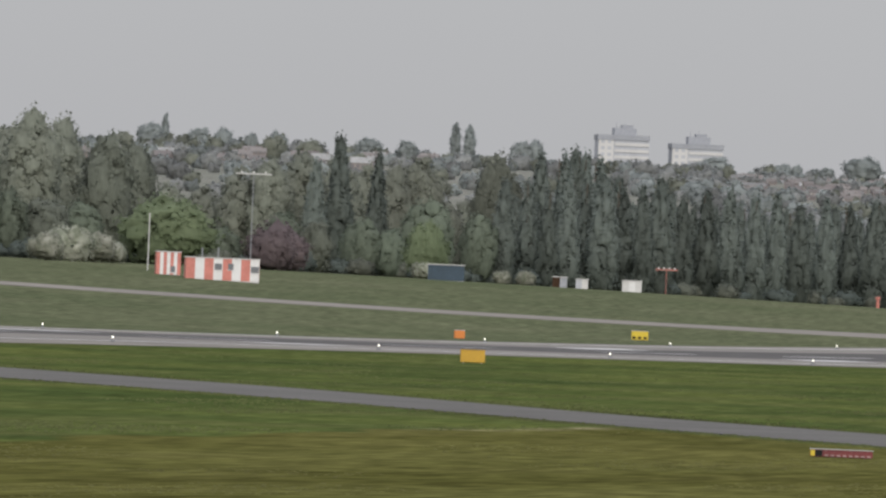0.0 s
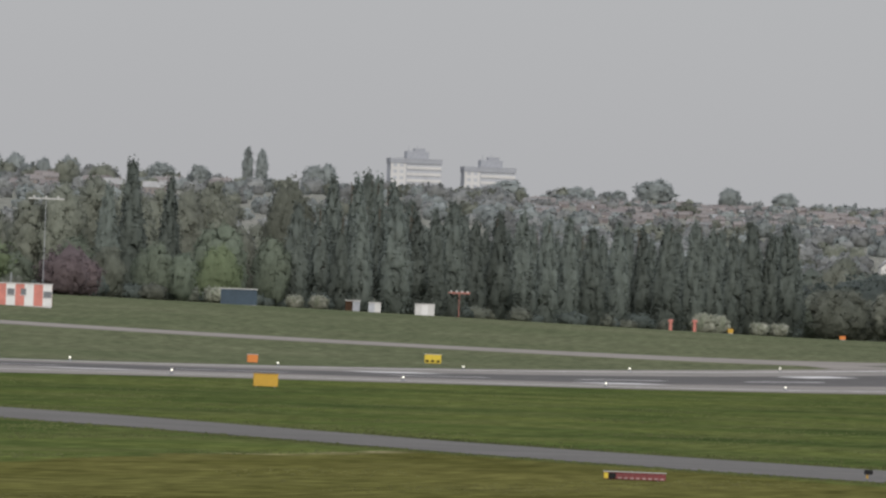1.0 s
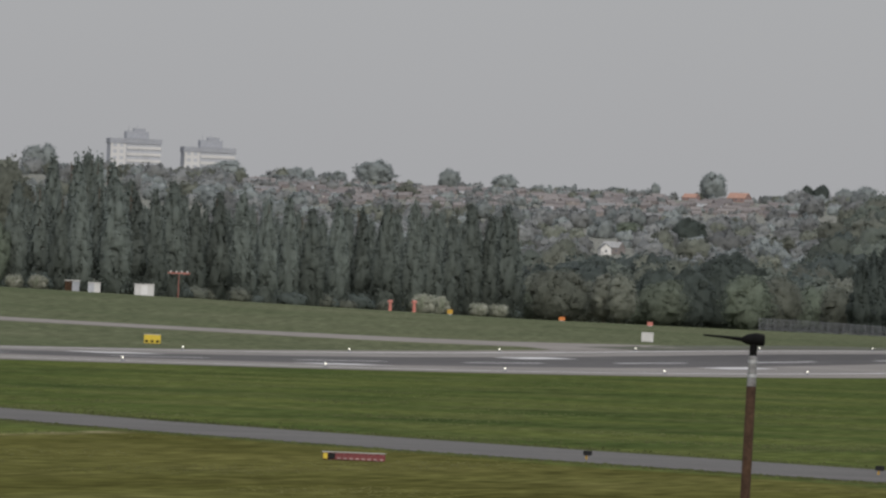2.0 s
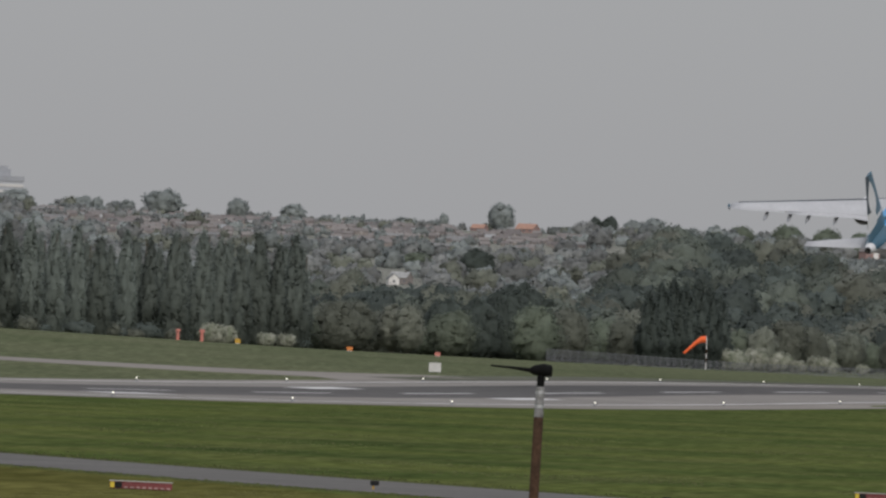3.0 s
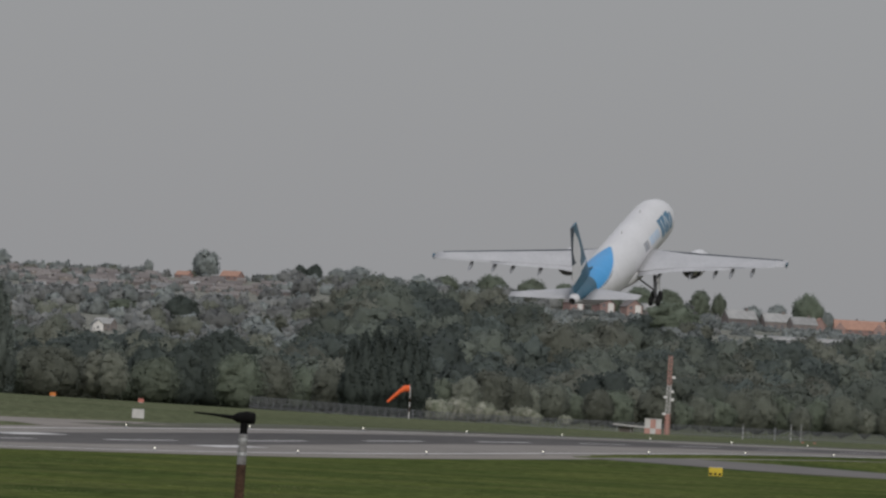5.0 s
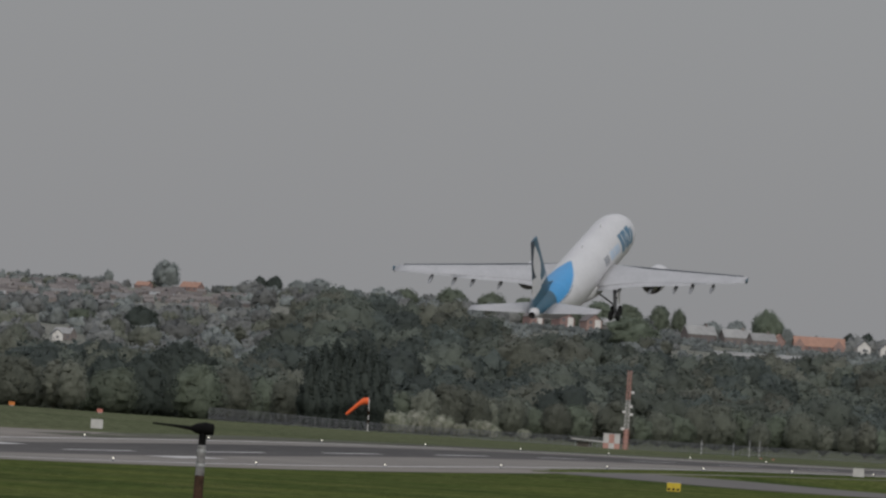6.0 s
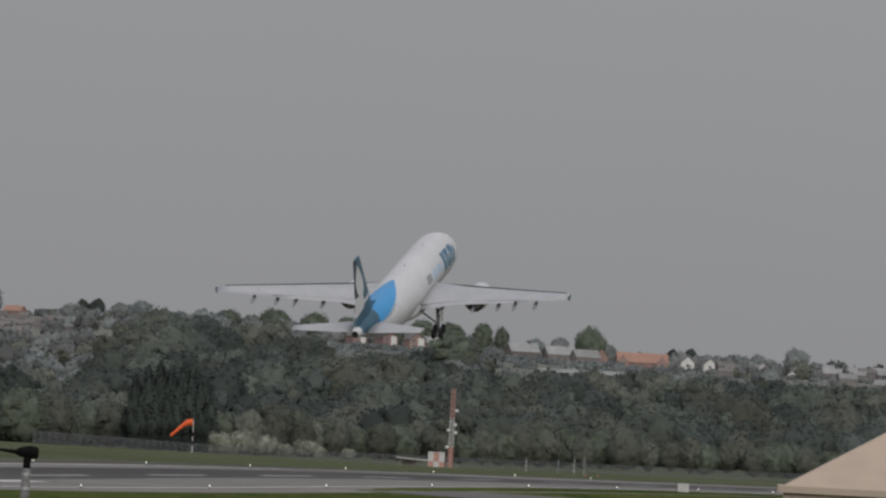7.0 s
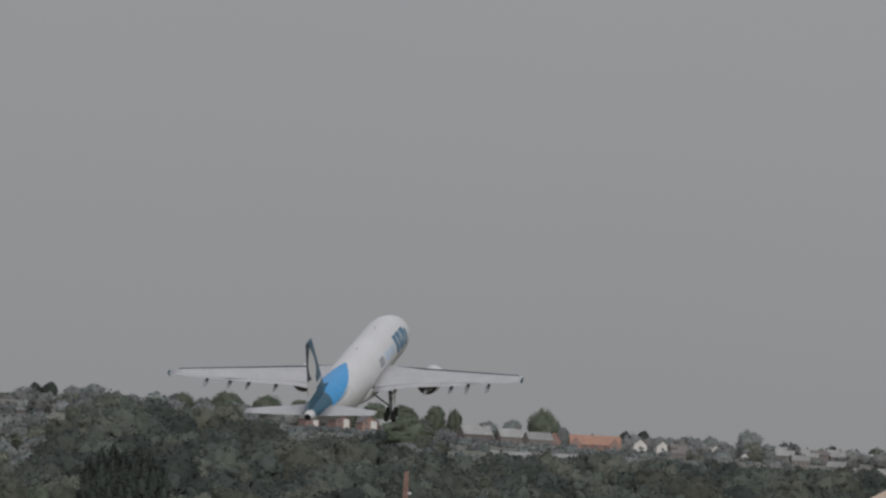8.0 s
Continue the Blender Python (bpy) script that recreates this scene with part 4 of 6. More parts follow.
# single trees that stand up on the skyline
for a, r, sc, pr, wide in ((-18.38, 4600, 1.22, SKYLINE, 1.02), (-18.14, 4600, 1.10, SKYLINE, 1.13), (-18.02, 4580, 1.11, SKYLINE, 0.74), (-18.31, 4620, 1.14, SKY_POPLAR, 0.72), (-17.88, 4600, 0.98, SKYLINE, 0.63),
                         (-17.75, 4600, 1.09, SKYLINE, 0.79), (-17.29, 4620, 1.01, SKYLINE, 1.23), (-17.10, 4600, 0.95, SKYLINE, 1.08), (-16.86, 4600, 1.18, SKY_POPLAR, 0.92), (-16.79, 4600, 1.14, SKY_POPLAR, 1.04),
                         (-16.53, 4600, 1.10, SKYLINE, 0.94), (-16.46, 4600, 1.16, SKYLINE, 0.60), (-15.56, 4500, 0.77, SKYLINE, 2.03), (-14.82, 4500, 0.98, SKYLINE, 1.73), (-15.22, 4500, 0.62, SKYLINE, 1.29),
                         (-15.15, 4500, 0.61, SKYLINE, 0.86), (-15.00, 4500, 0.56, SKYLINE, 1.23), (-14.45, 4500, 0.78, SKYLINE, 1.16), (-14.17, 4500, 0.68, SKYLINE, 1.55), (-13.13, 4500, 1.05, SKYLINE, 1.07),
                         (-13.42, 4480, 0.58, SKYLINE, 0.70), (-13.62, 4480, 0.38, SKYLINE, 2.11), (-12.81, 4500, 0.29, SKYLINE, 2.73), (-12.72, 4500, 0.36, SKYLINE, 2.23), (-12.66, 4480, 0.62, BIG_DARK, 0.97),
                         (-12.59, 4480, 0.66, BIG_DARK, 1.04), (-12.47, 4500, 0.64, SKYLINE, 1.46), (-12.37, 4500, 0.75, SKYLINE, 1.34), (-12.29, 4450, 0.43, BIG_DARK, 1.96), (-12.18, 4500, 0.50, SKYLINE, 1.60),
                         (-11.94, 4500, 0.77, GREEN, 1.57), (-11.70, 4500, 1.00, GREEN, 1.40), (-11.51, 4500, 1.01, GREEN, 1.38), (-11.34, 4480, 0.99, GREEN, 1.01), (-11.10, 4480, 0.87, GREEN, 0.92),
                         (-10.96, 4500, 1.10, GREEN, 1.10), (-10.81, 4480, 1.06, GREEN, 0.95), (-10.66, 4500, 1.16, GREEN, 0.76), (-10.56, 4500, 1.10, GREEN, 0.62), (-10.39, 4480, 0.75, SKYLINE, 1.08),
                         (-10.27, 4480, 0.88, SKYLINE, 0.91), (-10.80, 3650, 0.99, GREEN, 1.82), (-13.24, 3150, 0.72, BIG_DARK, 1.42), (-13.55, 3300, 0.43, GREEN, 2.08), (-13.86, 2600, 0.89, DARK, 0.95),
                         (-10.12, 4500, 1.36, GREEN, 0.92), (-10.02, 4400, 0.70, SKYLINE, 0.79), (-10.40, 4420, 0.75, SKYLINE, 1.05), (-10.28, 4420, 0.74, SKYLINE, 1.06), (-9.71, 4400, 0.58, BIG_DARK, 0.89),
                         (-9.62, 4400, 0.62, BIG_DARK, 1.01), (-9.48, 4400, 0.50, SKYLINE, 1.57), (-9.37, 4400, 0.56, SKYLINE, 1.56), (-9.28, 4400, 0.62, SKYLINE, 1.08), (-9.09, 4450, 0.91, SKYLINE, 1.18),
                         (-8.99, 4350, 0.45, SKYLINE, 1.48), (-8.88, 4350, 0.39, SKYLINE, 2.17), (-8.71, 4350, 0.36, SKYLINE, 2.70)):
    plant(rnd.choice(pr), a, r, sc, wide)
for proto in POPLAR + OLIVE + GREEN + BRIGHT + DARK + HAWTHORN + SKYLINE + SKY_POPLAR:
    if proto.name not in USED:
        plant(proto, -13.8, edge_r(-13.8, 470), 0.7)

# ---------------------------------------------------------------- things
def stand(ob, az, r, turn=0.0, lift=0.0):
    """Puts a thing on the ground at a bearing and range, turned about the upright."""
    p = bearing(az, r)
    ob.matrix_basis = Matrix.Translation((p.x, p.y, land(p.x, p.y) + lift)) @ Matrix.Rotation(radians(turn - az), 4, "Z")
    return ob


def spot(az, r, turn=0.0):
    p = bearing(az, r)
    return Matrix.Translation((p.x, p.y, land(p.x, p.y))) @ Matrix.Rotation(radians(turn - az), 4, "Z")


def pyramid_roof(bm, x0, x1, y0, y1, z0, z1):
    vs = [bm.verts.new(p) for p in ((x0, y0, z0), (x1, y0, z0), (x1, y1, z0), (x0, y1, z0))]
    top = [bm.verts.new(((x0 + x1) / 2, (y0 + y1) / 2, z1))]
    for i in range(4):
        bm.faces.new((vs[i], vs[(i + 1) % 4], top[0]))
    bm.faces.new(vs[::-1])
    return bm


# --- airliner -----------------------------------------------------------
def loft_surface(name, sections, materials, parent, pick=None, span_cuts=1, chord_cuts=12, label=""):
    """A wing-like solid. sections: (leading edge point, chord, thickness share, 'h' or 'v')."""
    rows = []
    for k in range(len(sections) - 1):
        (p, c, t, o), (q, d, e, _) = sections[k], sections[k + 1]
        n = span_cuts
        for i in range(n + (k == len(sections) - 2)):
            f = i / n
            rows.append((Vector(p).lerp(Vector(q), f), c + (d - c) * f, t + (e - t) * f, o, (k + f) / (len(sections) - 1)))
    prof = []
    for i in range(chord_cuts + 1):
        x = 0.5 - 0.5 * cos(pi * i / chord_cuts)
        yt = 5 * (0.2969 * sqrt(x) - 0.126 * x - 0.3516 * x * x + 0.2843 * x ** 3 - 0.1015 * x ** 4)
        prof.append((x, yt))
    loop = prof + [(x, -y) for x, y in prof[-2:0:-1]]
    bm = bmesh.new()
    grid = []
    for p, c, t, o, f in rows:
        ring = []
        for x, y in loop:
            off = Vector((0, -x * c, y * t * c)) if o == "h" else Vector((y * t * c, -x * c, 0))
            ring.append(bm.verts.new(p + off))
        grid.append(ring)
    n = len(loop)
    for j in range(len(grid) - 1):
        for i in range(n):
            f = bm.faces.new((grid[j][i], grid[j][(i + 1) % n], grid[j + 1][(i + 1) % n], grid[j + 1][i]))
            if pick:
                xa = (loop[i][0] + loop[(i + 1) % n][0]) / 2
                f.material_index = pick(xa, (rows[j][4] + rows[j + 1][4]) / 2)
    bm.faces.new(grid[0])
    bm.faces.new(grid[-1][::-1])
    bmesh.ops.recalc_face_normals(bm, faces=bm.faces[:])
    me = bpy.data.meshes.new(name)
    bm.to_mesh(me)
    bm.free()
    for m in materials:
        me.materials.append(m)
    return part(name, me, None, parent, label, smooth=True)


def revolve(profile, axis_x=0.0, axis_z=0.0, sides=32):
    """Turns (y, radius) pairs about a fore-and-aft axis."""
    bm = bmesh.new()
    rings = []
    for y, r in profile:
        rings.append([bm.verts.new((axis_x + r * cos(2 * pi * i / sides), y, axis_z + r * sin(2 * pi * i / sides))) for i in range(sides)])
    for a, b in zip(rings, rings[1:]):
        for i in range(sides):
            j = (i + 1) % sides
            bm.faces.new((a[i], a[j], b[j], b[i]))
    bmesh.ops.recalc_face_normals(bm, faces=bm.faces[:])
    return bm


BODY = ((26.5, 0.06, -0.70), (26.2, 0.62, -0.66), (25.5, 1.22, -0.50), (24.3, 1.82, -0.30), (22.5, 2.38, -0.12), (20.5, 2.70, -0.03), (18.5, 2.82, 0.0),
        (-8.0, 2.82, 0.0), (-12.0, 2.70, 0.14), (-16.0, 2.34, 0.50), (-20.0, 1.76, 0.98), (-24.0, 1.02, 1.34), (-26.6, 0.56, 1.46), (-27.4, 0.42, 1.48))


def body_at(y):
    for (y0, r0, z0), (y1, r1, z1) in zip(BODY, BODY[1:]):
        if y1 <= y <= y0:
            f = (y0 - y) / (y0 - y1)
            f = f if (y0 > 18 or y0 - y1 > 10) else f
            return r0 + (r1 - r0) * f, z0 + (z1 - z0) * f
    return BODY[-1][1], BODY[-1][2]


def livery(y, z, r, zc):
    """0 white, 1 blue, 2 navy, 3 dark blue, 4 pale blue, 5 grey, 6 teal."""
    th = math.acos(max(-1.0, min(1.0, (z - zc) / max(r, 0.01))))
    rim = -4.6 - 8.8 * th - 1.4 * th * th
    if y < -25.9:
        return 0
    if y < rim:
        return 6 if y < -20.0 + 0.8 * (z - 2) else 1
    if 0.55 < y - rim < 0.95 and th > 0.9:
        return 2
    if -0.4 < z < 1.9:
        if 12.6 < y < 20.2:
            lean = y - 0.35 * (z - 0.7)
            gap = (abs(lean - 14.2 + 0.45 * (z - 0.7)) < 0.13) or (abs(lean - 15.4 - 0.45 * (z - 0.7)) < 0.13) or (abs(lean - 16.6 + 0.45 * (z - 0.7)) < 0.13) or (abs(lean - 17.9 - 0.45 * (z - 0.7)) < 0.13)
            top = 1.9 if lean < 17.9 else 1.5
            return 0 if gap or z > top or lean > 19.4 - 0.5 * abs(z - 0.6) else 3
    if 0.25 < z < 1.2:
        if 3.0 < y < 5.7 and (y * 1.11) % 1 > 0.22:
            return 5
        if 6.2 < y < 11.4 and (y * 1.3) % 1 > 0.25:
            return 4
    return 0


def airliner():
    root = new("airliner")
    tagged(root, "white twin-engined freight airliner with blue tail, climbing", "airplane")
    ys = []
    for (y0, *_), (y1, *_) in zip(BODY, BODY[1:]):
        n = max(1, int((y0 - y1) / 0.16))
        ys += [y0 + (y1 - y0) * i / n for i in range(n)]
    ys.append(BODY[-1][0])
    sides = 96
    verts, faces, idx = [], [], []
    for y in ys:
        r, zc = body_at(y)
        verts += [(r * sin(2 * pi * i / sides), y, zc + r * cos(2 * pi * i / sides)) for i in range(sides)]
    for j in range(len(ys) - 1):
        y = (ys[j] + ys[j + 1]) / 2
        r, zc = body_at(y)
        for i in range(sides):
            k = (i + 1) % sides
            faces.append((j * sides + i, j * sides + k, (j + 1) * sides + k, (j + 1) * sides + i))
            idx.append(livery(y, zc + r * cos(2 * pi * (i + 0.5) / sides), r, zc))
    faces.append(tuple(range(sides)))
    idx.append(0)
    me = mesh_from("fuselage", verts, faces)
    for m in (M_SKIN, M_BLUE, M_NAVY, M_LOGO, M_LOGO_PALE, M_LOGO_GREY, M_TEAL):
        me.materials.append(m)
    me.polygons.foreach_set("material_index", np.array(idx, np.int32))
    body = part("fuselage", me, None, root, "white fuselage with a blue rear panel", smooth=True)
    part("exhaust_outlet", revolve(((-27.4, 0.42), (-27.55, 0.34), (-27.2, 0.28), (-27.1, 0.0)), 0, 1.48, 20), M_SOOT, body)
    fair = bmesh.new()
    bmesh.ops.create_uvsphere(fair, u_segments=32, v_segments=16, radius=1.0)
    bmesh.ops.transform(fair, matrix=Matrix.Translation((0, 1.5, -1.75)) @ Matrix.Diagonal((3.15, 9.5, 1.45, 1)), verts=fair.verts[:])
    part("belly_fairing", fair, M_SKIN, root, smooth=True)
    # windscreen
    ws = bmesh.new()
    for sx in (-1, 1):
        for k in range(3):
            a0, a1 = 0.12 + 0.30 * k, 0.38 + 0.30 * k
            q = []
            for yy, a in ((24.35 - 0.25 * k, a0), (24.35 - 0.25 * k - 0.1, a1), (23.65 - 0.25 * k, a1), (23.65 - 0.25 * k, a0)):
                r, zc = body_at(yy)
                q.append(ws.verts.new((sx * (r + 0.02) * sin(a + 0.15), yy, zc + (r + 0.02) * cos(a + 0.15))))
            ws.faces.new(q)
    part("windscreen", ws, M_GLASS, root)
    for sx in (-1, 1):
        wing = loft_surface("wing", [((sx * 2.3, 8.8, -1.10), 10.6, 0.13, "h"), ((sx * 7.6, 5.5, -0.60), 7.0, 0.115, "h"), ((sx * 15.0, 0.9, 0.32), 4.9, 0.105, "h"), ((sx * 22.3, -3.6, 1.2), 2.9, 0.10, "h")],
                            [M_WING], root, span_cuts=4, label="pale grey swept wing")
        # slats out in front, flaps behind
        # slats take a dark grey that helps paint the gap's shadow line
        loft_surface("slat", [((sx * 4.2, 8.35, -1.25), 1.5, 0.16, "h"), ((sx * 7.6, 6.25, -0.90), 1.3, 0.16, "h"), ((sx * 21.6, -2.5, 0.90), 0.8, 0.16, "h")], [M_LOGO_GREY], wing, span_cuts=3)
        loft_surface("flap", [((sx * 3.0, -1.4, -1.22), 2.4, 0.14, "h"), ((sx * 7.3, -1.0, -0.76), 1.8, 0.14, "h"), ((sx * 15.2, -3.5, 0.22), 1.4, 0.14, "h")], [M_WING], wing, span_cuts=3)
        loft_surface("aileron", [((sx * 15.4, -3.6, 0.28), 1.0, 0.14, "h"), ((sx * 21.2, -5.5, 1.05), 0.8, 0.14, "h")], [M_WING], wing, span_cuts=3)
        # dark tube laid behind the slats to paint the shadow of their gap
        edge = [(sx * 3.4, 7.7, -0.72), (sx * 7.6, 5.0, -0.24), (sx * 15.0, 0.45, 0.56), (sx * 21.6, -3.5, 1.26)]
        gap = bmesh.new()
        for p, q in zip(edge, edge[1:]):
            tube(gap, p, q, 0.075, None, 8)
        part("slat_gap_shadow", gap, M_NAVY, wing)
        for x, ln in ((5.4, 3.8), (9.6, 3.6), (12.9, 3.2), (15.1, 3.0), (17.9, 2.7)):
            zz = -1.10 + (x - 2.3) * 0.115
            te = -1.4 - (x - 7.0) * 0.32 if x > 7 else -1.6
            bm = revolve(((te + ln * 0.55, 0.03), (te + ln * 0.3, 0.20), (te, 0.24), (te - ln * 0.25, 0.19), (te - ln * 0.5, 0.03)), sx * x, zz - 0.82, 12)
            bmesh.ops.rotate(bm, cent=(sx * x, te, zz - 0.6), matrix=Matrix.Rotation(radians(12), 3, "X"), verts=bm.verts[:])
            part("flap_fairing", bm, M_BAND if x > 6 else M_WING, wing, smooth=True)
        loft_surface("wingtip_fence", [((sx * 22.35, -4.9, 0.8), 0.7, 0.06, "v"), ((sx * 22.4, -4.6, 1.2), 1.7, 0.06, "v"), ((sx * 22.45, -5.3, 1.55), 0.6, 0.06, "v")], [M_TEAL], wing)
        # engine
        ex, ez = sx * 7.95, -2.5
        eng = part("engine", revolve(((10.4, 1.12), (10.75, 1.22), (10.6, 1.36), (9.4, 1.47), (7.4, 1.47), (5.9, 1.30), (5.85, 1.22), (7.2, 1.26), (9.6, 1.16), (10.4, 1.12)), ex, ez, 40), M_SKIN, root, "white engine cowling", smooth=True)
        part("core_cowl", revolve(((9.6, 0.2), (7.5, 0.98), (5.9, 0.98), (4.5, 0.68), (4.45, 0.60), (5.2, 0.56), (5.2, 0.02)), ex, ez, 32), M_METAL, eng, smooth=True)
        part("exhaust_plug", revolve(((5.3, 0.40), (4.4, 0.34), (3.6, 0.03)), ex, ez, 24), M_SOOT, eng, smooth=True)
        part("bypass_duct", revolve(((6.6, 1.25), (6.6, 0.9)), ex, ez, 32), M_SOOT, eng)
        fan = revolve(((10.5, 0.02), (9.9, 0.35), (9.7, 1.14)), ex, ez, 32)
        part("fan", fan, M_SOOT, eng, smooth=True)
        loft_surface("pylon", [((ex, 9.0, ez + 1.35), 5.5, 0.07, "v"), ((ex, 7.0, -0.65), 5.5, 0.07, "v")], [M_WING], root)
        # tailplane
        loft_surface("tailplane", [((sx * 0.9, -19.6, 1.15), 5.6, 0.10, "h"), ((sx * 8.13, -24.6, 1.75), 2.2, 0.09, "h")], [M_WING], root, span_cuts=5)
        # main gear
        gx, gy = sx * 4.8, -1.4
        leg = part("main_gear", tube(bmesh.new(), (gx, gy, -1.6), (gx, gy, -4.5), 0.24, 0.20, 14), M_FENCE, root, smooth=True)
        br = bmesh.new()
        tube(br, (gx - sx * 2.0, gy + 0.2, -2.2), (gx, gy, -3.6), 0.11)
        tube(br, (gx, gy + 1.9, -2.1), (gx, gy, -3.4), 0.10)
        part("brace", br, M_SOOT, leg)
        part("bogie_beam", tube(bmesh.new(), (gx, gy + 0.85, -4.35), (gx, gy - 0.85, -4.75), 0.14), M_STEEL, leg)
        for wy, wz in ((0.72, -4.38), (-0.72, -4.72)):
            for wx in (-0.47, 0.47):
                wb = bmesh.new()
                prof = ((-0.21, 0.30), (-0.21, 0.50), (-0.14, 0.60), (0.14, 0.60), (0.21, 0.50), (0.21, 0.30))
                rr = [[wb.verts.new((gx + wx + px, gy + wy + r * cos(2 * pi * i / 24), wz + r * sin(2 * pi * i / 24))) for i in range(24)] for px, r in prof]
                for a, b in zip(rr, rr[1:]):
                    for i in range(24):
                        wb.faces.new((a[i], a[(i + 1) % 24], b[(i + 1) % 24], b[i]))
                wb.faces.new(rr[0][::-1])
                wb.faces.new(rr[-1])
                part("wheel", wb, M_BLACK, leg)
        part("gear_door", boxm(gx + sx * 0.45, gx + sx * 0.51, gy - 0.6, gy + 0.7, -3.4, -1.5, bevel=0.02), M_SKIN, leg)
    nose = part("nose_gear", tube(bmesh.new(), (0, 17.4, -2.5), (0, 17.5, -4.5), 0.15, 0.12, 12), M_STEEL, root)
    for wx in (-0.3, 0.3):
        wb = tube(bmesh.new(), (wx - 0.14, 17.5, -4.6), (wx + 0.14, 17.5, -4.6), 0.48, None, 24)
        bmesh.ops.bevel(wb, geom=wb.edges[:], offset=0.05, segments=2, affect="EDGES")
        part("wheel", wb, M_BLACK, nose)

    def fin_paint(x, h):
        """0 teal, 1 white, 2 navy; x runs from the leading to the trailing edge."""
        if h > 0.42:
            half = 0.27 * sin(pi * min(1.0, max(0.0, (0.90 - h) / 0.56))) ** 0.8 if h < 0.90 else 0.0
            if abs(x - 0.60) < half:
                return 1
            return 2 if x > 0.60 else 0
        if x > 0.50 + 0.4 * max(0.0, 0.34 - h) and h > 0.12 + 0.2 * (1 - x):
            return 1
        if abs(h - 0.27 - 0.10 * (0.6 - x)) < 0.03 and 0.12 < x < 0.66:
            return 1
        return 0

    loft_surface("fin", [((0, -17.2, 2.2), 9.4, 0.09, "v"), ((0, -23.9, 10.6), 3.4, 0.08, "v")], [M_TEAL, M_SKIN, M_NAVY], root, fin_paint, span_cuts=64, chord_cuts=56, label="teal fin with a white leaf shape")
    loft_surface("dorsal_fillet", [((0, -13.6, 2.55), 6.5, 0.05, "v"), ((0, -17.9, 3.4), 2.6, 0.05, "v")], [M_TEAL], root)
    ant = bmesh.new()
    for y in (13.0, 2.0):
        box(ant, -0.03, 0.03, y - 0.25, y + 0.15, 2.7, 3.2)
    part("antenna", ant, M_SKIN, root)
    root.matrix_basis = (Matrix.Translation((-274.57, 1402.8, 24.54)) @ Matrix.Rotation(radians(-0.60), 4, "Z") @ Matrix.Rotation(radians(15.3), 4, "X") @ Matrix.Rotation(radians(-1.5), 4, "Y"))
    return root


airliner()


# --- runway furniture ---------------------------------------------------
def edge_light():
    root = new("runway_light")
    tagged(root, "small lit white runway edge light", "runway light", group="runway edge lights")
    bm = tube(bmesh.new(), (0, 0, -0.1), (0, 0, 0.22), 0.09, 0.07, 10)
    tube(bm, (0, 0, 0.0), (0, 0, 0.05), 0.2, 0.2, 12)
    part("stem", bm, M_FENCE, root)
    lens = bmesh.new()
    bmesh.ops.create_uvsphere(lens, u_segments=12, v_segments=8, radius=0.07)
    bmesh.ops.translate(lens, vec=(0, 0, 0.30), verts=lens.verts[:])
    part("lens", lens, M_LAMP, root, "glowing white lens", smooth=True)
    return root


lamp_proto = edge_light()
first_lamp = True
for x in (-243.0, -289.0):
    for k in range(-3, 16):
        y = 725 + 60 * k
        m = Matrix.Translation((x, y, land(x, y) + 0.05))
        if first_lamp:
            lamp_proto.matrix_basis = m
            first_lamp = False
        else:
            copy_thing(lamp_proto, m)


def board_sign(label, w, h, d, panel, lines=0, line_mat=None, lift=0.18, split=0.0, split_mat=None, category="sign"):
    """A low lit airfield sign on short legs, its face towards -y."""
    root = new("airfield_sign")
    tagged(root, label, category)
    case = part("case", boxm(-w / 2, w / 2, -d / 2, d / 2, lift, lift + h, bevel=0.03), panel, root)
    if split:
        part("end_panel", boxm(-w / 2 + 0.02, -w / 2 + split, -d / 2 - 0.012, -d / 2, lift + 0.03, lift + h - 0.03), split_mat, case, "yellow end panel")
        part("end_panel", boxm(-w / 2 + split + 0.01, -w / 2 + split * 2.6, -d / 2 - 0.012, -d / 2, lift + 0.03, lift + h - 0.03), M_BLACK, case, "black end panel")
    for k in range(lines):
        x0 = -w / 2 + split * 2.9 + (w - split * 3.0) * (k + 0.15) / lines
        x1 = -w / 2 + split * 2.9 + (w - split * 3.0) * (k + 0.75) / lines
        part("lettering_bar", boxm(x0, x1, -d / 2 - 0.01, -d / 2, lift + h * 0.12, lift + h * 0.12 + (0.05 if panel is M_SIGN_RED else h * 0.25)), line_mat, case)
    part("top_trim", boxm(-w / 2 - 0.02, w / 2 + 0.02, -d / 2 - 0.02, d / 2 + 0.02, lift + h, lift + h + (0.018 if panel is M_SIGN_RED else 0.04)), M_YELLOW if panel is M_YELLOW else M_PANEL, case)
    for x in (-w * 0.38, w * 0.38):
        part("leg", tube(bmesh.new(), (x, 0, -0.2), (x, 0, lift), 0.05), M_STEEL, root)
    return root


stand(board_sign("red airfield sign with white lettering and yellow end", 2.1, 0.25, 0.3, M_SIGN_RED, 8, M_LETTER, 0.02, 0.16, M_YELLOW_PALE), -14.87, 385)
stand(board_sign("red airfield sign with yellow end in near grass", 2.3, 0.25, 0.3, M_SIGN_RED, 8, M_LETTER, 0.02, 0.17, M_YELLOW_PALE), -11.16, 447)
stand(board_sign("back of a yellow airfield sign beside the runway", 1.62, 0.8, 0.35, M_YELLOW, 0, None, 0.08), -16.73, 757, 8)
stand(board_sign("small orange airfield sign beyond the runway", 0.95, 0.72, 0.3, M_ORANGE_PAINT, 0, None, 0.03), -16.80, edge_r(-16.8, 300), 10)
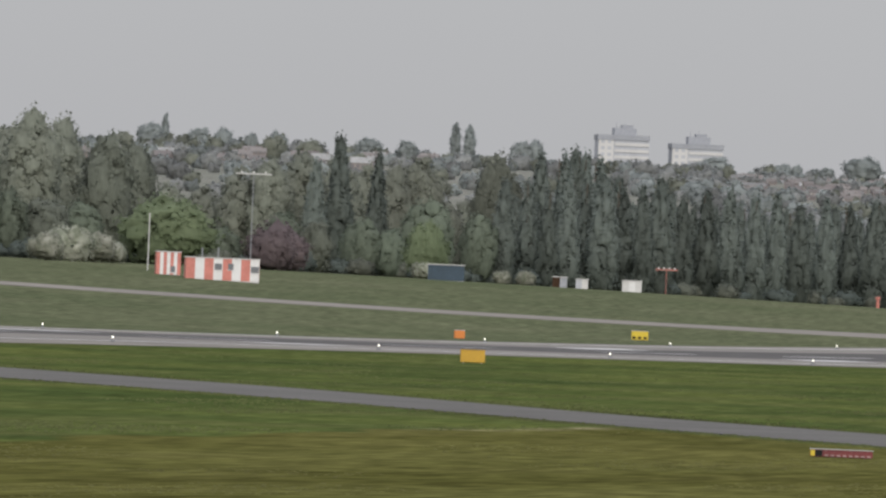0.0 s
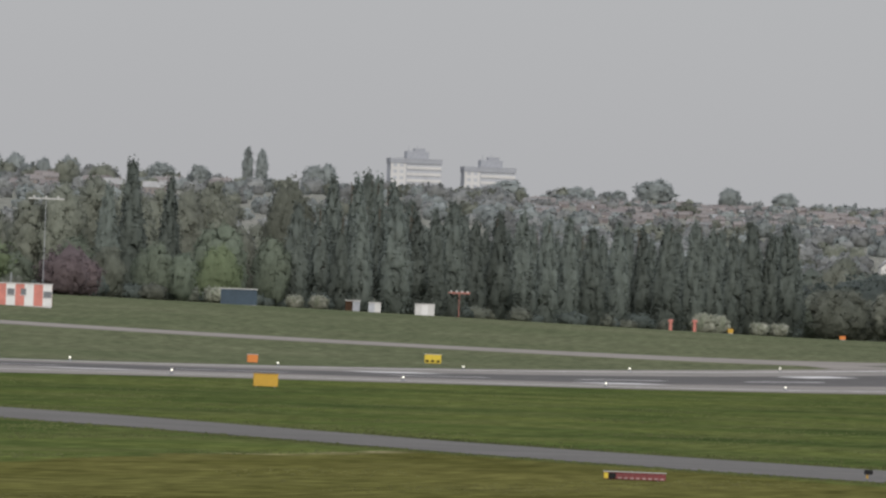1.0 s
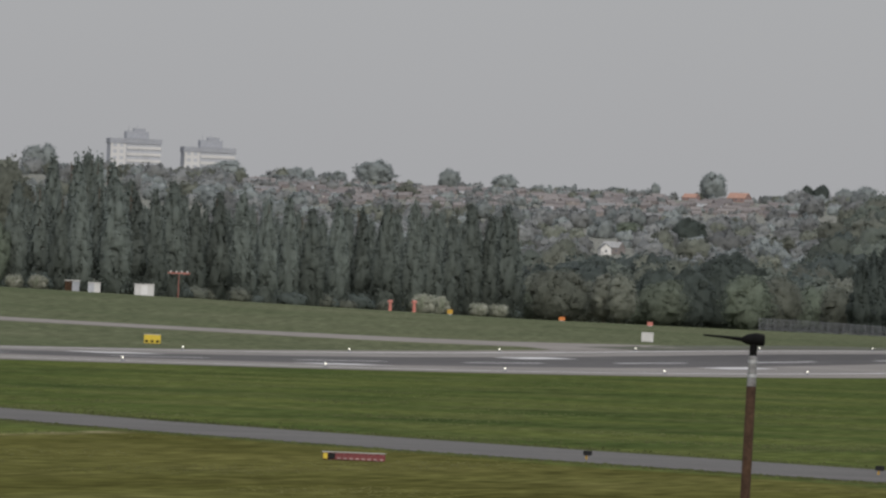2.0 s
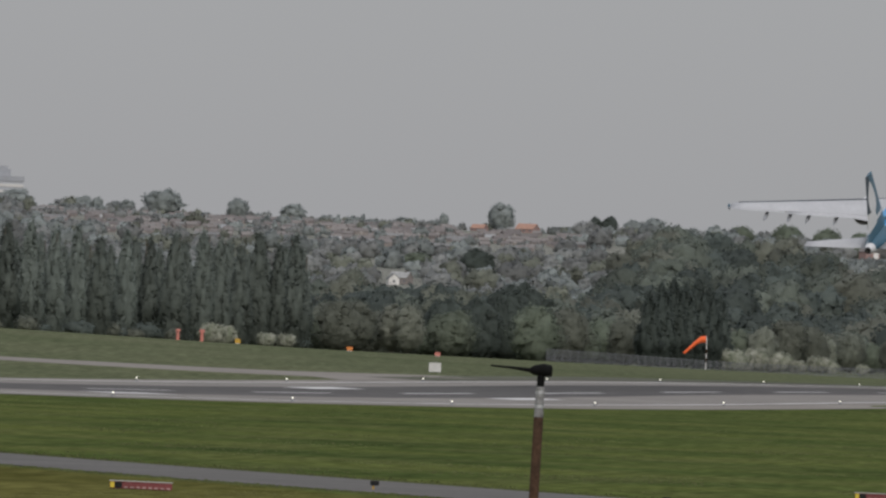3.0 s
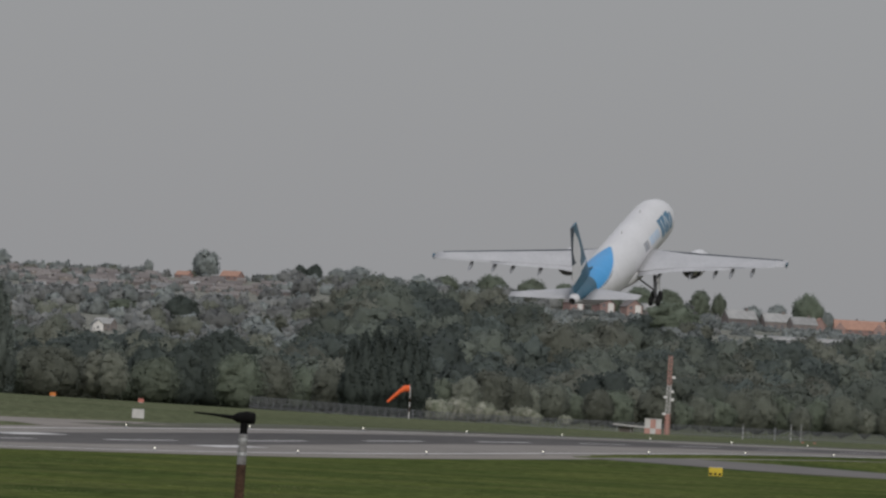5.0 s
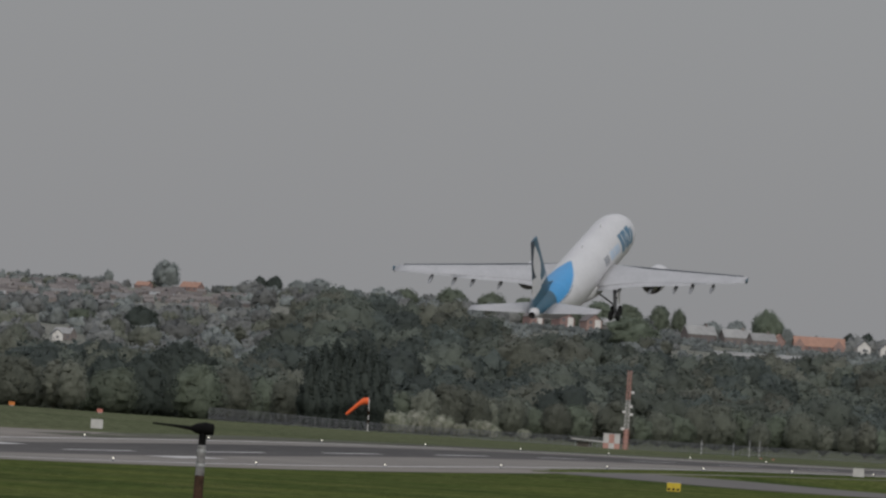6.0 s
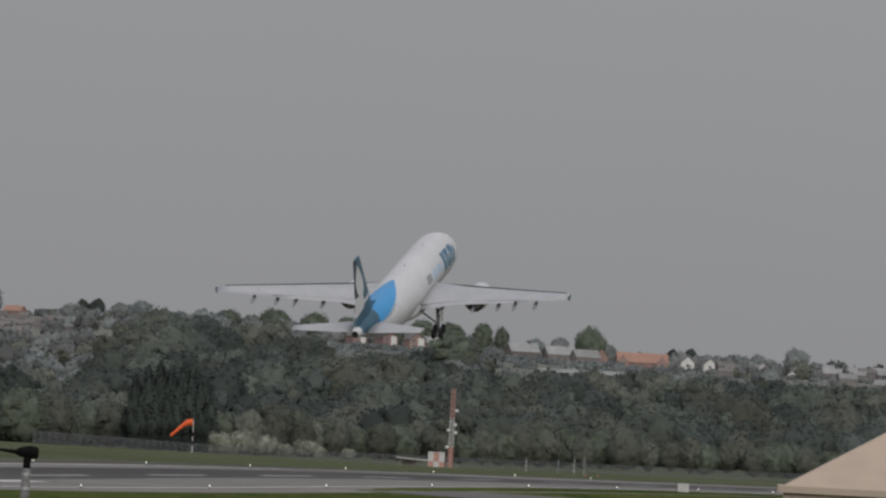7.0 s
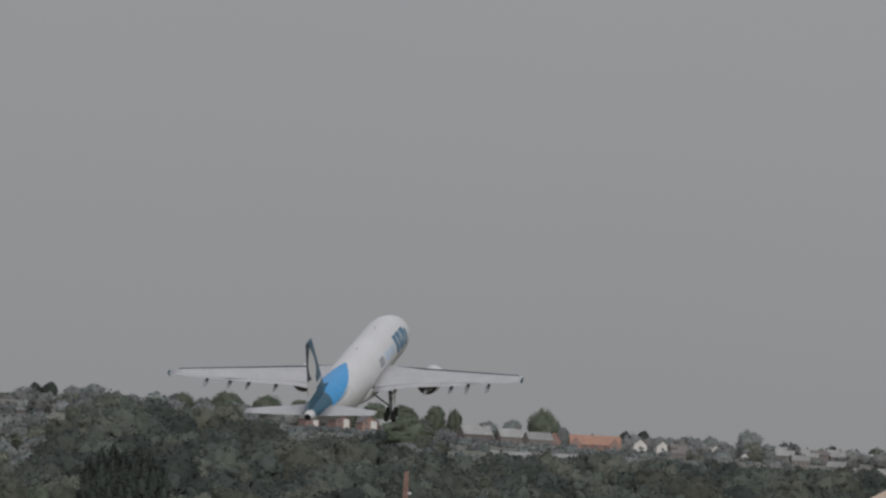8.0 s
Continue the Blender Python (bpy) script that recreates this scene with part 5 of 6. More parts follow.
stand(board_sign("yellow airfield sign with dark symbols beyond runway", 1.6, 0.85, 0.3, M_YELLOW_PALE, 3, M_BLACK, 0.05), -15.90, edge_r(-15.9, 304), 5)
stand(board_sign("yellow airfield sign with dark symbols on near grass", 1.3, 0.82, 0.3, M_YELLOW_PALE, 3, M_BLACK, 0.05), -10.535, 1090)
stand(board_sign("plain white sign box beside the runway", 1.4, 1.05, 0.4, M_PANEL, 0, None, 0.05), -13.43, edge_r(-13.43, 309))
stand(board_sign("plain white sign box on the grass island", 1.4, 1.05, 0.4, M_PANEL, 0, None, 0.05), -9.62, 1440)


def guard_light(tall=0.34):
    root = new("guard_light")
    tagged(root, "black runway guard light on a yellow stand", "guard light", group="runway guard lights")
    part("stand", boxm(-0.035, 0.035, -0.035, 0.035, -0.1, tall * 0.55), M_YELLOW, root)
    part("hood", boxm(-0.12, 0.20, -0.12, 0.14, tall * 0.5, tall, bevel=0.02), M_BLACK, root)
    return root


gl = guard_light()
stand(gl, -13.71, 411)
copy_thing(gl, spot(-12.25, 402))
copy_thing(gl, spot(-10.88, 430))


def beacon_post(h=1.5):
    root = new("beacon_post")
    tagged(root, "short red beacon post at the grass edge", "beacon", group="red beacon posts")
    part("post", tube(bmesh.new(), (0, 0, -0.2), (0, 0, h * 0.8), 0.22, 0.2, 12), M_RED_PAINT, root)
    part("head", tube(bmesh.new(), (0, 0, h * 0.78), (0, 0, h), 0.36, 0.30, 14), M_RED_PAINT, root)
    return root


bp = beacon_post()
stand(bp, -14.72, edge_r(-14.72, 400))
for a, u, sc in ((-14.60, 400, 1.1), (-10.11, 400, 0.75), (-10.05, 400, 0.75)):
    copy_thing(bp, spot(a, edge_r(a, u))).scale = (sc, sc, sc)


def marker_box(label, w, h, material):
    root = new("marker_box")
    tagged(root, label, "marker")
    part("body", boxm(-w / 2, w / 2, -w / 3, w / 3, 0.08, h, bevel=0.04), material, root)
    part("foot", boxm(-w / 2.6, w / 2.6, -w / 4, w / 4, -0.1, 0.09), M_STEEL, root)
    return root


stand(marker_box("small yellow marker box in the far grass", 0.75, 0.7, M_YELLOW), -14.42, edge_r(-14.42, 400))
stand(marker_box("small pale orange marker box in the far grass", 0.9, 0.6, M_ORANGE_PAINT), -13.86, edge_r(-13.86, 400))
stand(marker_box("small red marker box in the far grass", 0.8, 0.6, M_RED_PAINT), -13.42, edge_r(-13.42, 380))
for a in (-10.52, -10.48):
    stand(marker_box("small grey equipment box in the far grass", 0.8, 1.2, M_PANEL), a, edge_r(a, 392))


# --- windsock, mast, cabins ---------------------------------------------
def windsock():
    root = new("windsock")
    tagged(root, "orange windsock drooping from a white pole", "windsock")
    part("pole", tube(bmesh.new(), (0, 0, -0.3), (0, 0, 5.2), 0.09, 0.06, 10), M_WHITE, root)
    for k in range(2):
        part("band", tube(bmesh.new(), (0, 0, 1.2 + 1.5 * k), (0, 0, 1.9 + 1.5 * k), 0.10, 0.095, 10), M_RUST, root)
    bm = bmesh.new()
    path = [Vector((-0.1, 0, 5.0)), Vector((-0.9, 0, 4.95)), Vector((-1.7, 0, 4.45)), Vector((-2.5, 0, 3.7)), Vector((-3.3, 0, 2.95)), Vector((-3.7, 0, 2.55))]
    rings = []
    for i, p in enumerate(path):
        r = 0.66 - 0.06 * i
        d = (path[min(i + 1, 5)] - path[max(i - 1, 0)]).to_track_quat("Z", "Y")
        rings.append([bm.verts.new(p + d @ Vector((r * cos(2 * pi * k / 16), r * sin(2 * pi * k / 16) * (0.9 if i < 2 else 0.6), 0))) for k in range(16)])
    for a, b in zip(rings, rings[1:]):
        for k in range(16):
            bm.faces.new((a[k], a[(k + 1) % 16], b[(k + 1) % 16], b[k]))
    sock = part("sock", bm, mat("sock_cloth", (0.80, 0.13, 0.03), 0.8, 0.1, 0.8), root, "bright orange cloth sleeve", smooth=True)
    part("hoop", tube(bmesh.new(), (-0.06, 0, 5.0), (-0.14, 0, 5.0), 0.62, 0.62, 20), M_STEEL, sock)
    return root


stand(windsock(), -12.08, edge_r(-12.08, 400))


def lattice_mast():
    root = new("lattice_mast")
    tagged(root, "red and white lattice radio mast with aerials", "mast")
    h, levels = 14.8, 20
    for k in range(levels):
        z0, z1 = h * k / levels, h * (k + 1) / levels
        m = M_RED_PALE if (k < 6 or k > 12) else M_PANEL
        bm = bmesh.new()
        w0, w1 = 0.46 - 0.008 * k, 0.46 - 0.008 * (k + 1)
        cs0 = [Vector((sx * w0, sy * w0, z0)) for sx, sy in ((-1, -1), (1, -1), (1, 1), (-1, 1))]
        cs1 = [Vector((sx * w1, sy * w1, z1)) for sx, sy in ((-1, -1), (1, -1), (1, 1), (-1, 1))]
        for i in range(4):
            j = (i + 1) % 4
            tube(bm, cs0[i], cs1[i], 0.06, None, 6)
            tube(bm, cs0[i], cs1[j], 0.045, None, 5)
            tube(bm, cs0[j], cs1[i], 0.045, None, 5)
            tube(bm, cs0[i], cs0[j], 0.045, None, 5)
        part("lattice_section", bm, m, root)
    for z, x in ((10.9, 0.75), (7.4, -0.6), (7.0, 0.7), (4.4, -0.7), (8.4, 0.6)):
        part("aerial", boxm(x - 0.28, x + 0.28, -0.7, -0.45, z - 0.2, z + 0.25, bevel=0.04), M_WHITE, root)
    part("ladder_box", boxm(-0.2, 0.2, -0.65, -0.48, 0.1, 4.4), M_RED_PALE, root)
    return root


stand(lattice_mast(), -10.79, 2030)


def cabin(label, w, d, h, cols, rows_n, mats, windows=()):
    """A hut of painted panels in a chequer or in stripes."""
    root = new("equipment_cabin")
    tagged(root, label, "cabin")
    part("body", boxm(-w / 2 + 0.02, w / 2 - 0.02, -d / 2 + 0.02, d / 2 - 0.02, -0.2, h), M_PANEL, root)
    for i in range(cols):
        for j in range(rows_n):
            x0, x1 = -w / 2 + w * i / cols, -w / 2 + w * (i + 1) / cols
            part("panel", boxm(x0, x1, -d / 2 - 0.02, -d / 2 + 0.02, h * j / rows_n, h * (j + 1) / rows_n), mats[(i + j) % len(mats)], root)
    for sx in (-1, 1):
        for j in range(rows_n):
            part("panel", boxm(sx * w / 2 - 0.02, sx * w / 2 + 0.02, -d / 2, d / 2, h * j / rows_n, h * (j + 1) / rows_n), mats[j % len(mats)], root)
    part("roof", boxm(-w / 2 - 0.1, w / 2 + 0.1, -d / 2 - 0.1, d / 2 + 0.1, h, h + 0.12, bevel=0.03), M_PANEL, root)
    for x, z, ww in windows:
        win = part("window", boxm(x - ww / 2, x + ww / 2, -d / 2 - 0.05, -d / 2 - 0.02, z - 0.35, z + 0.35), M_GLASS, root)
        part("sill", boxm(x - ww / 2 - 0.05, x + ww / 2 + 0.05, -d / 2 - 0.1, -d / 2 - 0.02, z - 0.41, z - 0.35), M_WHITE, win)
    return root


stand(cabin("red and white chequered equipment hut beside the mast", 2.9, 2.6, 3.2, 3, 2, (M_RED_PALE, M_PANEL)), -10.86, 2018)
stand(cabin("red and white striped airfield cabin", 2.7, 2.4, 2.5, 7, 1, (M_RED_PAINT, M_WHITE), ((0.5, 0.6, 0.5),)), -18.27, edge_r(-18.27, 405), 4)
stand(cabin("long red and white striped airfield cabin", 8.2, 2.8, 2.4, 8, 1, (M_RED_PAINT, M_WHITE), ((-0.5, 1.5, 0.8), (0.9, 1.55, 0.6), (3.6, 1.3, 0.9))), -18.00, edge_r(-18.0, 395), 4)
stand(cabin("cream equipment cabin in front of the poplars", 2.6, 2.4, 1.45, 3, 1, (M_PANEL, M_WHITE)), -15.95, edge_r(-15.95, 425))
stand(cabin("blue container with a dark side", 4.6, 2.4, 1.95, 3, 1, (M_BLUE_BOX,)), -16.88, edge_r(-16.88, 425))
stand(cabin("dark brown field store in front of the trees", 1.9, 2.0, 1.3, 2, 1, (M_RUST, M_BAND)), -16.31, edge_r(-16.31, 425))
stand(cabin("pale grey field store in front of the trees", 1.6, 2.0, 1.2, 2, 1, (M_PANEL_GREY, M_PANEL)), -16.20, edge_r(-16.20, 425))


def open_shelter():
    root = new("open_shelter")
    tagged(root, "low open shelter with a pale sloping roof", "shelter")
    for x in (-2.6, 0, 2.6):
        part("post", tube(bmesh.new(), (x, 0, -0.2), (x, 0, 2.5), 0.07), M_STEEL, root)
    bm = boxm(-3.4, 3.6, -1.1, 1.1, 2.5, 2.72, bevel=0.03)
    bmesh.ops.rotate(bm, cent=(0, 0, 2.6), matrix=Matrix.Rotation(radians(3), 3, "Y"), verts=bm.verts[:])
    part("roof", bm, M_PANEL, root)
    part("back_wall", boxm(-2.2, 0.4, 0.9, 1.0, 0.0, 2.3), M_BRICK, root)
    return root


stand(open_shelter(), -10.97, edge_r(-10.97, 405))


def light_mast(h, arm, label, material, lamps=2):
    root = new("approach_light_mast")
    tagged(root, label, "light mast", group="approach light masts")
    part("pole", tube(bmesh.new(), (0, 0, -0.3), (0, 0, h), 0.045, 0.03, 8), M_PANEL_GREY if h > 6 else material, root)
    cross = part("crossbar", boxm(-arm / 2, arm / 2, -0.06, 0.06, h - 0.05, h + 0.1), material, root)
    for k in range(lamps):
        x = -arm / 2 + arm * (k + 0.5) / lamps
        part("lamp", tube(bmesh.new(), (x, -0.1, h + 0.1), (x, -0.1, h + 0.35), 0.10, 0.12, 10), M_WHITE, cross)
    return root


stand(light_mast(11.8, 4.4, "tall thin pale approach light mast with crossbar", M_PANEL, 3), -17.86, edge_r(-17.86, 432))
stand(light_mast(3.4, 3.0, "short red approach light mast with crossbar", M_RED_PAINT, 4), -15.78, edge_r(-15.78, 430))


def thin_pole(h, label, bands):
    root = new("marker_pole")
    tagged(root, label, "pole", group="thin poles of the airfield edge")
    n = 8
    for k in range(n):
        part("band", tube(bmesh.new(), (0, 0, h * k / n - (0.3 if k == 0 else 0)), (0, 0, h * (k + 1) / n), 0.07, 0.07, 8), bands[k % len(bands)], root)
    return root


for a, h, m in ((-18.37, 6.6, (M_PANEL,)), (-18.10, 2.9, (M_BAND,)), (-18.02, 3.0, (M_BAND,)), (-10.41, 3.8, (M_WHITE, M_BAND)), (-10.25, 3.6, (M_BAND,)), (-10.17, 4.4, (M_WHITE, M_BAND)), (-10.12, 4.3, (M_PANEL, M_BAND))):
    stand(thin_pole(h, "thin %s pole at the grass edge" % ("banded white" if len(m) > 1 else "dark" if m[0] is M_BAND else "pale"), m), a, edge_r(a, 415))


# --- boundary fence -----------------------------------------------------
def fence():
    root = new("boundary_fence")
    tagged(root, "grey steel boundary fence in front of the wood", "fence")
    post = boxm(-0.025, 0.025, -0.025, 0.025, -0.3, 2.15)
    me = bpy.data.meshes.new("post")
    post.to_mesh(me)
    post.free()
    me.materials.append(M_FENCE)
    y = 1890.0
    while y < 2750:
        ob = new("post", me)
        ob.parent = root
        ob.location = (-432, y, land(-432, y))
        y += 6.0
    verts, faces = [], []
    for k in range(7100):
        yy = 1890 + 0.12 * k
        z = land(-432, yy)
        b = len(verts)
        verts += [(-432.02, yy, z), (-432.02, yy + 0.036, z), (-432.02, yy + 0.036, z + 2.1), (-432.02, yy, z + 2.1)]
        faces.append((b, b + 1, b + 2, b + 3))
    pales = part("paling", mesh_from("paling", verts, faces, M_FENCE), None, root)
    tagged(pales, kind="stuff")
    for zz in (0.4, 2.0):
        ys = [1890 + 20 * k for k in range(43)]
        vs = [(-431.95, q, land(-432, q) + zz + d) for q in ys for d in (0, 0.06)]
        fs = [(2 * i, 2 * i + 2, 2 * i + 3, 2 * i + 1) for i in range(42)]
        part("rail", mesh_from("rail", vs, fs, M_FENCE), None, root)
    return root


fence()


# --- lamp post and shed near the camera ----------------------------------
def lamp_post():
    root = new("lamp_post")
    tagged(root, "rusty brown post with a black lantern arm", "lamp post")
    lower = part("pole", tube(bmesh.new(), (0, 0, -0.2), (0, 0, 4.78), 0.050, 0.048, 14), M_RUST, root, "rusty brown lower pole", smooth=True)
    part("sleeve", tube(bmesh.new(), (0, 0, 4.76), (0, 0, 5.08), 0.044, 0.041, 14), M_SLEEVE, root, "scuffed grey sleeve", smooth=True)
    for z, t in ((4.78, 0.09), (4.97, 0.10)):
        part("tape", tube(bmesh.new(), (0, 0, z), (0, 0, z + t), 0.046, 0.044, 14), M_SLEEVE, root)
    for z in (4.87, 5.01):
        part("clamp", tube(bmesh.new(), (0, 0, z), (0, 0, z + 0.03), 0.048, 0.048, 14), M_STEEL, root)
    part("neck", tube(bmesh.new(), (0, 0, 5.06), (0, 0, 5.21), 0.037, 0.037, 12), M_LANTERN, root)
    head = bmesh.new()
    secs = ((0.11, 0.0, 0.035), (0.10, 0.0, 0.058), (0.02, 0.005, 0.066), (-0.07, 0.0, 0.05), (-0.12, -0.002, 0.022), (-0.3, 0.012, 0.013), (-0.5, 0.02, 0.009))
    rings = [[head.verts.new((x, r * 0.9 * cos(2 * pi * k / 14), 5.24 + z + r * sin(2 * pi * k / 14))) for k in range(14)] for x, z, r in secs]
    for a, b in zip(rings, rings[1:]):
        for k in range(14):
            head.faces.new((a[k], a[(k + 1) % 14], b[(k + 1) % 14], b[k]))
    head.faces.new(rings[0])
    head.faces.new(rings[-1][::-1])
    bmesh.ops.recalc_face_normals(head, faces=head.faces[:])
    part("lantern_arm", head, M_LANTERN, root, "black lantern and arm", smooth=True)
    root_m = bearing(-12.94, 113)
    root.matrix_basis = Matrix.Translation((root_m.x, root_m.y, land(root_m.x, root_m.y))) @ Matrix.Rotation(radians(12.88), 4, "Z") @ Matrix.Rotation(radians(0.9), 4, "Y")
    return root


lamp_post()


def shed():
    root = new("shed")
    tagged(root, "tan clad shed with a low hipped roof", "shed")
    part("wall", boxm(0, 9, 0, 9, -0.3, 5.25), M_TAN_WALL, root)
    bm = pyramid_roof(bmesh.new(), -0.03, 9.03, -0.03, 9.03, 5.27, 7.9)
    part("roof", bm, M_TAN, root, "pale tan hipped roof")
    gut = bmesh.new()
    box(gut, -0.06, 9.06, -0.07, -0.01, 5.22, 5.29)
    box(gut, -0.07, -0.01, -0.01, 9.06, 5.22, 5.29)
    part("gutter", gut, M_TAN_WALL, root)
    p = bearing(-9.12, 118)
    root.matrix_basis = Matrix.Translation((p.x, p.y, land(p.x, p.y))) @ Matrix.Rotation(radians(9.1), 4, "Z")
    return root


shed()


# --- far houses and tower blocks -----------------------------------------
def house(label, w, d, h, roof_h, walls, roof, gable_front=False, windows=2, chimney=True):
    root = new("house")
    tagged(root, label, "house", group="houses on the far hillside")
    bm = bmesh.new()
    v = [bm.verts.new(p) for p in ((-w / 2, -d / 2, -1.5), (w / 2, -d / 2, -1.5), (w / 2, d / 2, -1.5), (-w / 2, d / 2, -1.5), (-w / 2, -d / 2, h), (w / 2, -d / 2, h), (w / 2, d / 2, h), (-w / 2, d / 2, h))]
    if gable_front:
        r = [bm.verts.new((0, -d / 2, h + roof_h)), bm.verts.new((0, d / 2, h + roof_h))]
        bm.faces.new((v[0], v[1], v[5], r[0], v[4]))
        bm.faces.new((v[2], v[3], v[7], r[1], v[6]))
        bm.faces.new((v[1], v[2], v[6], v[5]))
        bm.faces.new((v[3], v[0], v[4], v[7]))
        planes = (((-w / 2 - 0.3, h - 0.2), (0, h + roof_h + 0.05)), ((0, h + roof_h + 0.05), (w / 2 + 0.3, h - 0.2)))
        rb = bmesh.new()
        for (x0, z0), (x1, z1) in planes:
            q = [rb.verts.new(p) for p in ((x0, -d / 2 - 0.3, z0), (x1, -d / 2 - 0.3, z1), (x1, d / 2 + 0.3, z1), (x0, d / 2 + 0.3, z0), (x0, -d / 2 - 0.3, z0 + 0.2), (x1, -d / 2 - 0.3, z1 + 0.2), (x1, d / 2 + 0.3, z1 + 0.2), (x0, d / 2 + 0.3, z0 + 0.2))]
            for f in ((3, 2, 1, 0), (4, 5, 6, 7), (0, 1, 5, 4), (1, 2, 6, 5), (2, 3, 7, 6), (3, 0, 4, 7)):
                rb.faces.new([q[i] for i in f])
    else:
        r = [bm.verts.new((-w / 2, 0, h + roof_h)), bm.verts.new((w / 2, 0, h + roof_h))]
        bm.faces.new((v[0], v[1], v[5], v[4]))
        bm.faces.new((v[2], v[3], v[7], v[6]))
        bm.faces.new((v[1], v[2], v[6], r[1], v[5]))
        bm.faces.new((v[3], v[0], v[4], r[0], v[7]))
        rb = bmesh.new()
        for (y0, z0), (y1, z1) in (((-d / 2 - 0.3, h - 0.2), (0, h + roof_h + 0.05)), ((0, h + roof_h + 0.05), (d / 2 + 0.3, h - 0.2))):
            q = [rb.verts.new(p) for p in ((-w / 2 - 0.3, y0, z0), (w / 2 + 0.3, y0, z0), (w / 2 + 0.3, y1, z1), (-w / 2 - 0.3, y1, z1), (-w / 2 - 0.3, y0, z0 + 0.2), (w / 2 + 0.3, y0, z0 + 0.2), (w / 2 + 0.3, y1, z1 + 0.2), (-w / 2 - 0.3, y1, z1 + 0.2))]
            for f in ((3, 2, 1, 0), (4, 5, 6, 7), (0, 1, 5, 4), (1, 2, 6, 5), (2, 3, 7, 6), (3, 0, 4, 7)):
                rb.faces.new([q[i] for i in f])
    part("wall", bm, walls, root)
    part("roof", rb, roof, root)
    for k in range(windows):
        for z in ((0.9, 2.9) if h > 3.5 else (0.9,)):
            x = -w / 2 + w * (k + 0.5) / windows
            part("window", boxm(x - 0.5, x + 0.5, -d / 2 - 0.06, -d / 2 - 0.01, z, z + 1.1), M_GLASS, root)
    if chimney:
        part("chimney", boxm(w * 0.25 - 0.35, w * 0.25 + 0.35, -0.35, 0.35, h + roof_h * 0.4, h + roof_h + 0.9), M_BRICK, root)
    return root


H_BRICK = house("red brick house with a white gabled front", 5.6, 7, 3.9, 2.2, M_BRICK_RED, M_ROOF_BROWN, True, 2, False)
H_TERRACE = house("brown-roofed brick terrace house with chimney", 8.0, 6, 3.7, 1.9, M_BRICK, M_ROOF_BROWN, False, 4)
H_GREY = house("grey-roofed brick terrace house", 9.0, 6, 3.0, 2.4, M_BRICK, M_ROOF_SLATE, False, 4)
H_ORANGE = house("long house with an orange tiled roof", 11.0, 6, 2.2, 2.5, M_BRICK_RED, M_ROOF_ORANGE, False, 3, False)
H_WHITE = house("small white gabled house", 4.6, 6, 2.6, 2.0, M_RENDER_WALL, M_ROOF_GREY, True, 1, False)
H_SMALL = house("small brick house with an orange tiled gable", 3.7, 6, 2.8, 2.5, M_BRICK_RED, M_ROOF_ORANGE, True, 1, False)
H_PINK = house("long house with a faded orange roof and end gables", 18.4, 7, 1.9, 3.2, M_BRICK_RED, M_ROOF_ORANGE, False, 5, False)
for x in (-7.4, 7.0):
    gable = bmesh.new()
    front = [gable.verts.new(p) for p in ((x - 2.0, -4.6, -1.5), (x + 2.0, -4.6, -1.5), (x + 2.0, -4.6, 2.0), (x, -4.6, 4.3), (x - 2.0, -4.6, 2.0))]
    back = [gable.verts.new((v.co.x, 0.0, v.co.z)) for v in front]
    gable.faces.new(front)
    for k in range(5):
        gable.faces.new((front[k], front[(k + 1) % 5], back[(k + 1) % 5], back[k]))
    part("gable_wing", gable, M_BRICK_RED, H_PINK, "brown brick end gable")
    part("window", boxm(x - 0.7, x + 0.7, -4.68, -4.62, 0.4, 1.6), M_GLASS, H_PINK)
H_LONG = house("long low pale building with flat-pitched roof", 16.0, 7, 1.5, 0.9, M_PANEL_GREY, M_ROOF_PALE, False, 0, False)
part("gable_panel", boxm(0.15, 2.3, -3.57, -3.52, 1.2, 4.4), M_RENDER_WALL, H_BRICK, "white rendered gable panel")
taken = set()


def settle(proto, az, r, turn, scale=1.0):
    m = spot(az, r, turn)
    if proto.name in taken:
        ob = copy_thing(proto, m)
    else:
        taken.add(proto.name)
        ob = proto
        ob.matrix_basis = m
    ob.scale = (scale, scale, scale)
    return ob


for a, r, t, p, sc in ((-11.29, 4180, 25, H_BRICK, 0.95), (-11.14, 4150, 25, H_BRICK, 1.05), (-11.00, 4120, 20, H_BRICK, 1.05), (-10.88, 4200, 0, H_GREY, 0.9),
                       (-10.46, 4150, 22, H_GREY, 1.2), (-10.275, 4150, 18, H_GREY, 1.15), (-10.144, 4130, 22, H_GREY, 1.02), (-10.06, 4140, 8, H_SMALL, 1.05), (-9.859, 4200, 6, H_PINK, 1.0),
                       (-9.638, 4200, 10, H_WHITE, 1.05), (-9.525, 4200, 10, H_WHITE, 0.95), (-10.26, 3700, 0, H_LONG, 0.95), (-10.06, 3700, 0, H_LONG, 0.95),
                       (-13.0, 4420, -35, H_ORANGE, 0.75), (-13.24, 4450, -35, H_ORANGE, 0.55), (-12.66, 3900, 0, H_LONG, 0.7), (-13.66, 3050, 10, H_WHITE, 0.62), (-13.62, 3060, -30, H_GREY, 0.6), (-12.2, 3850, 0, H_LONG, 0.5)):
    settle(p, a, r, t, sc)


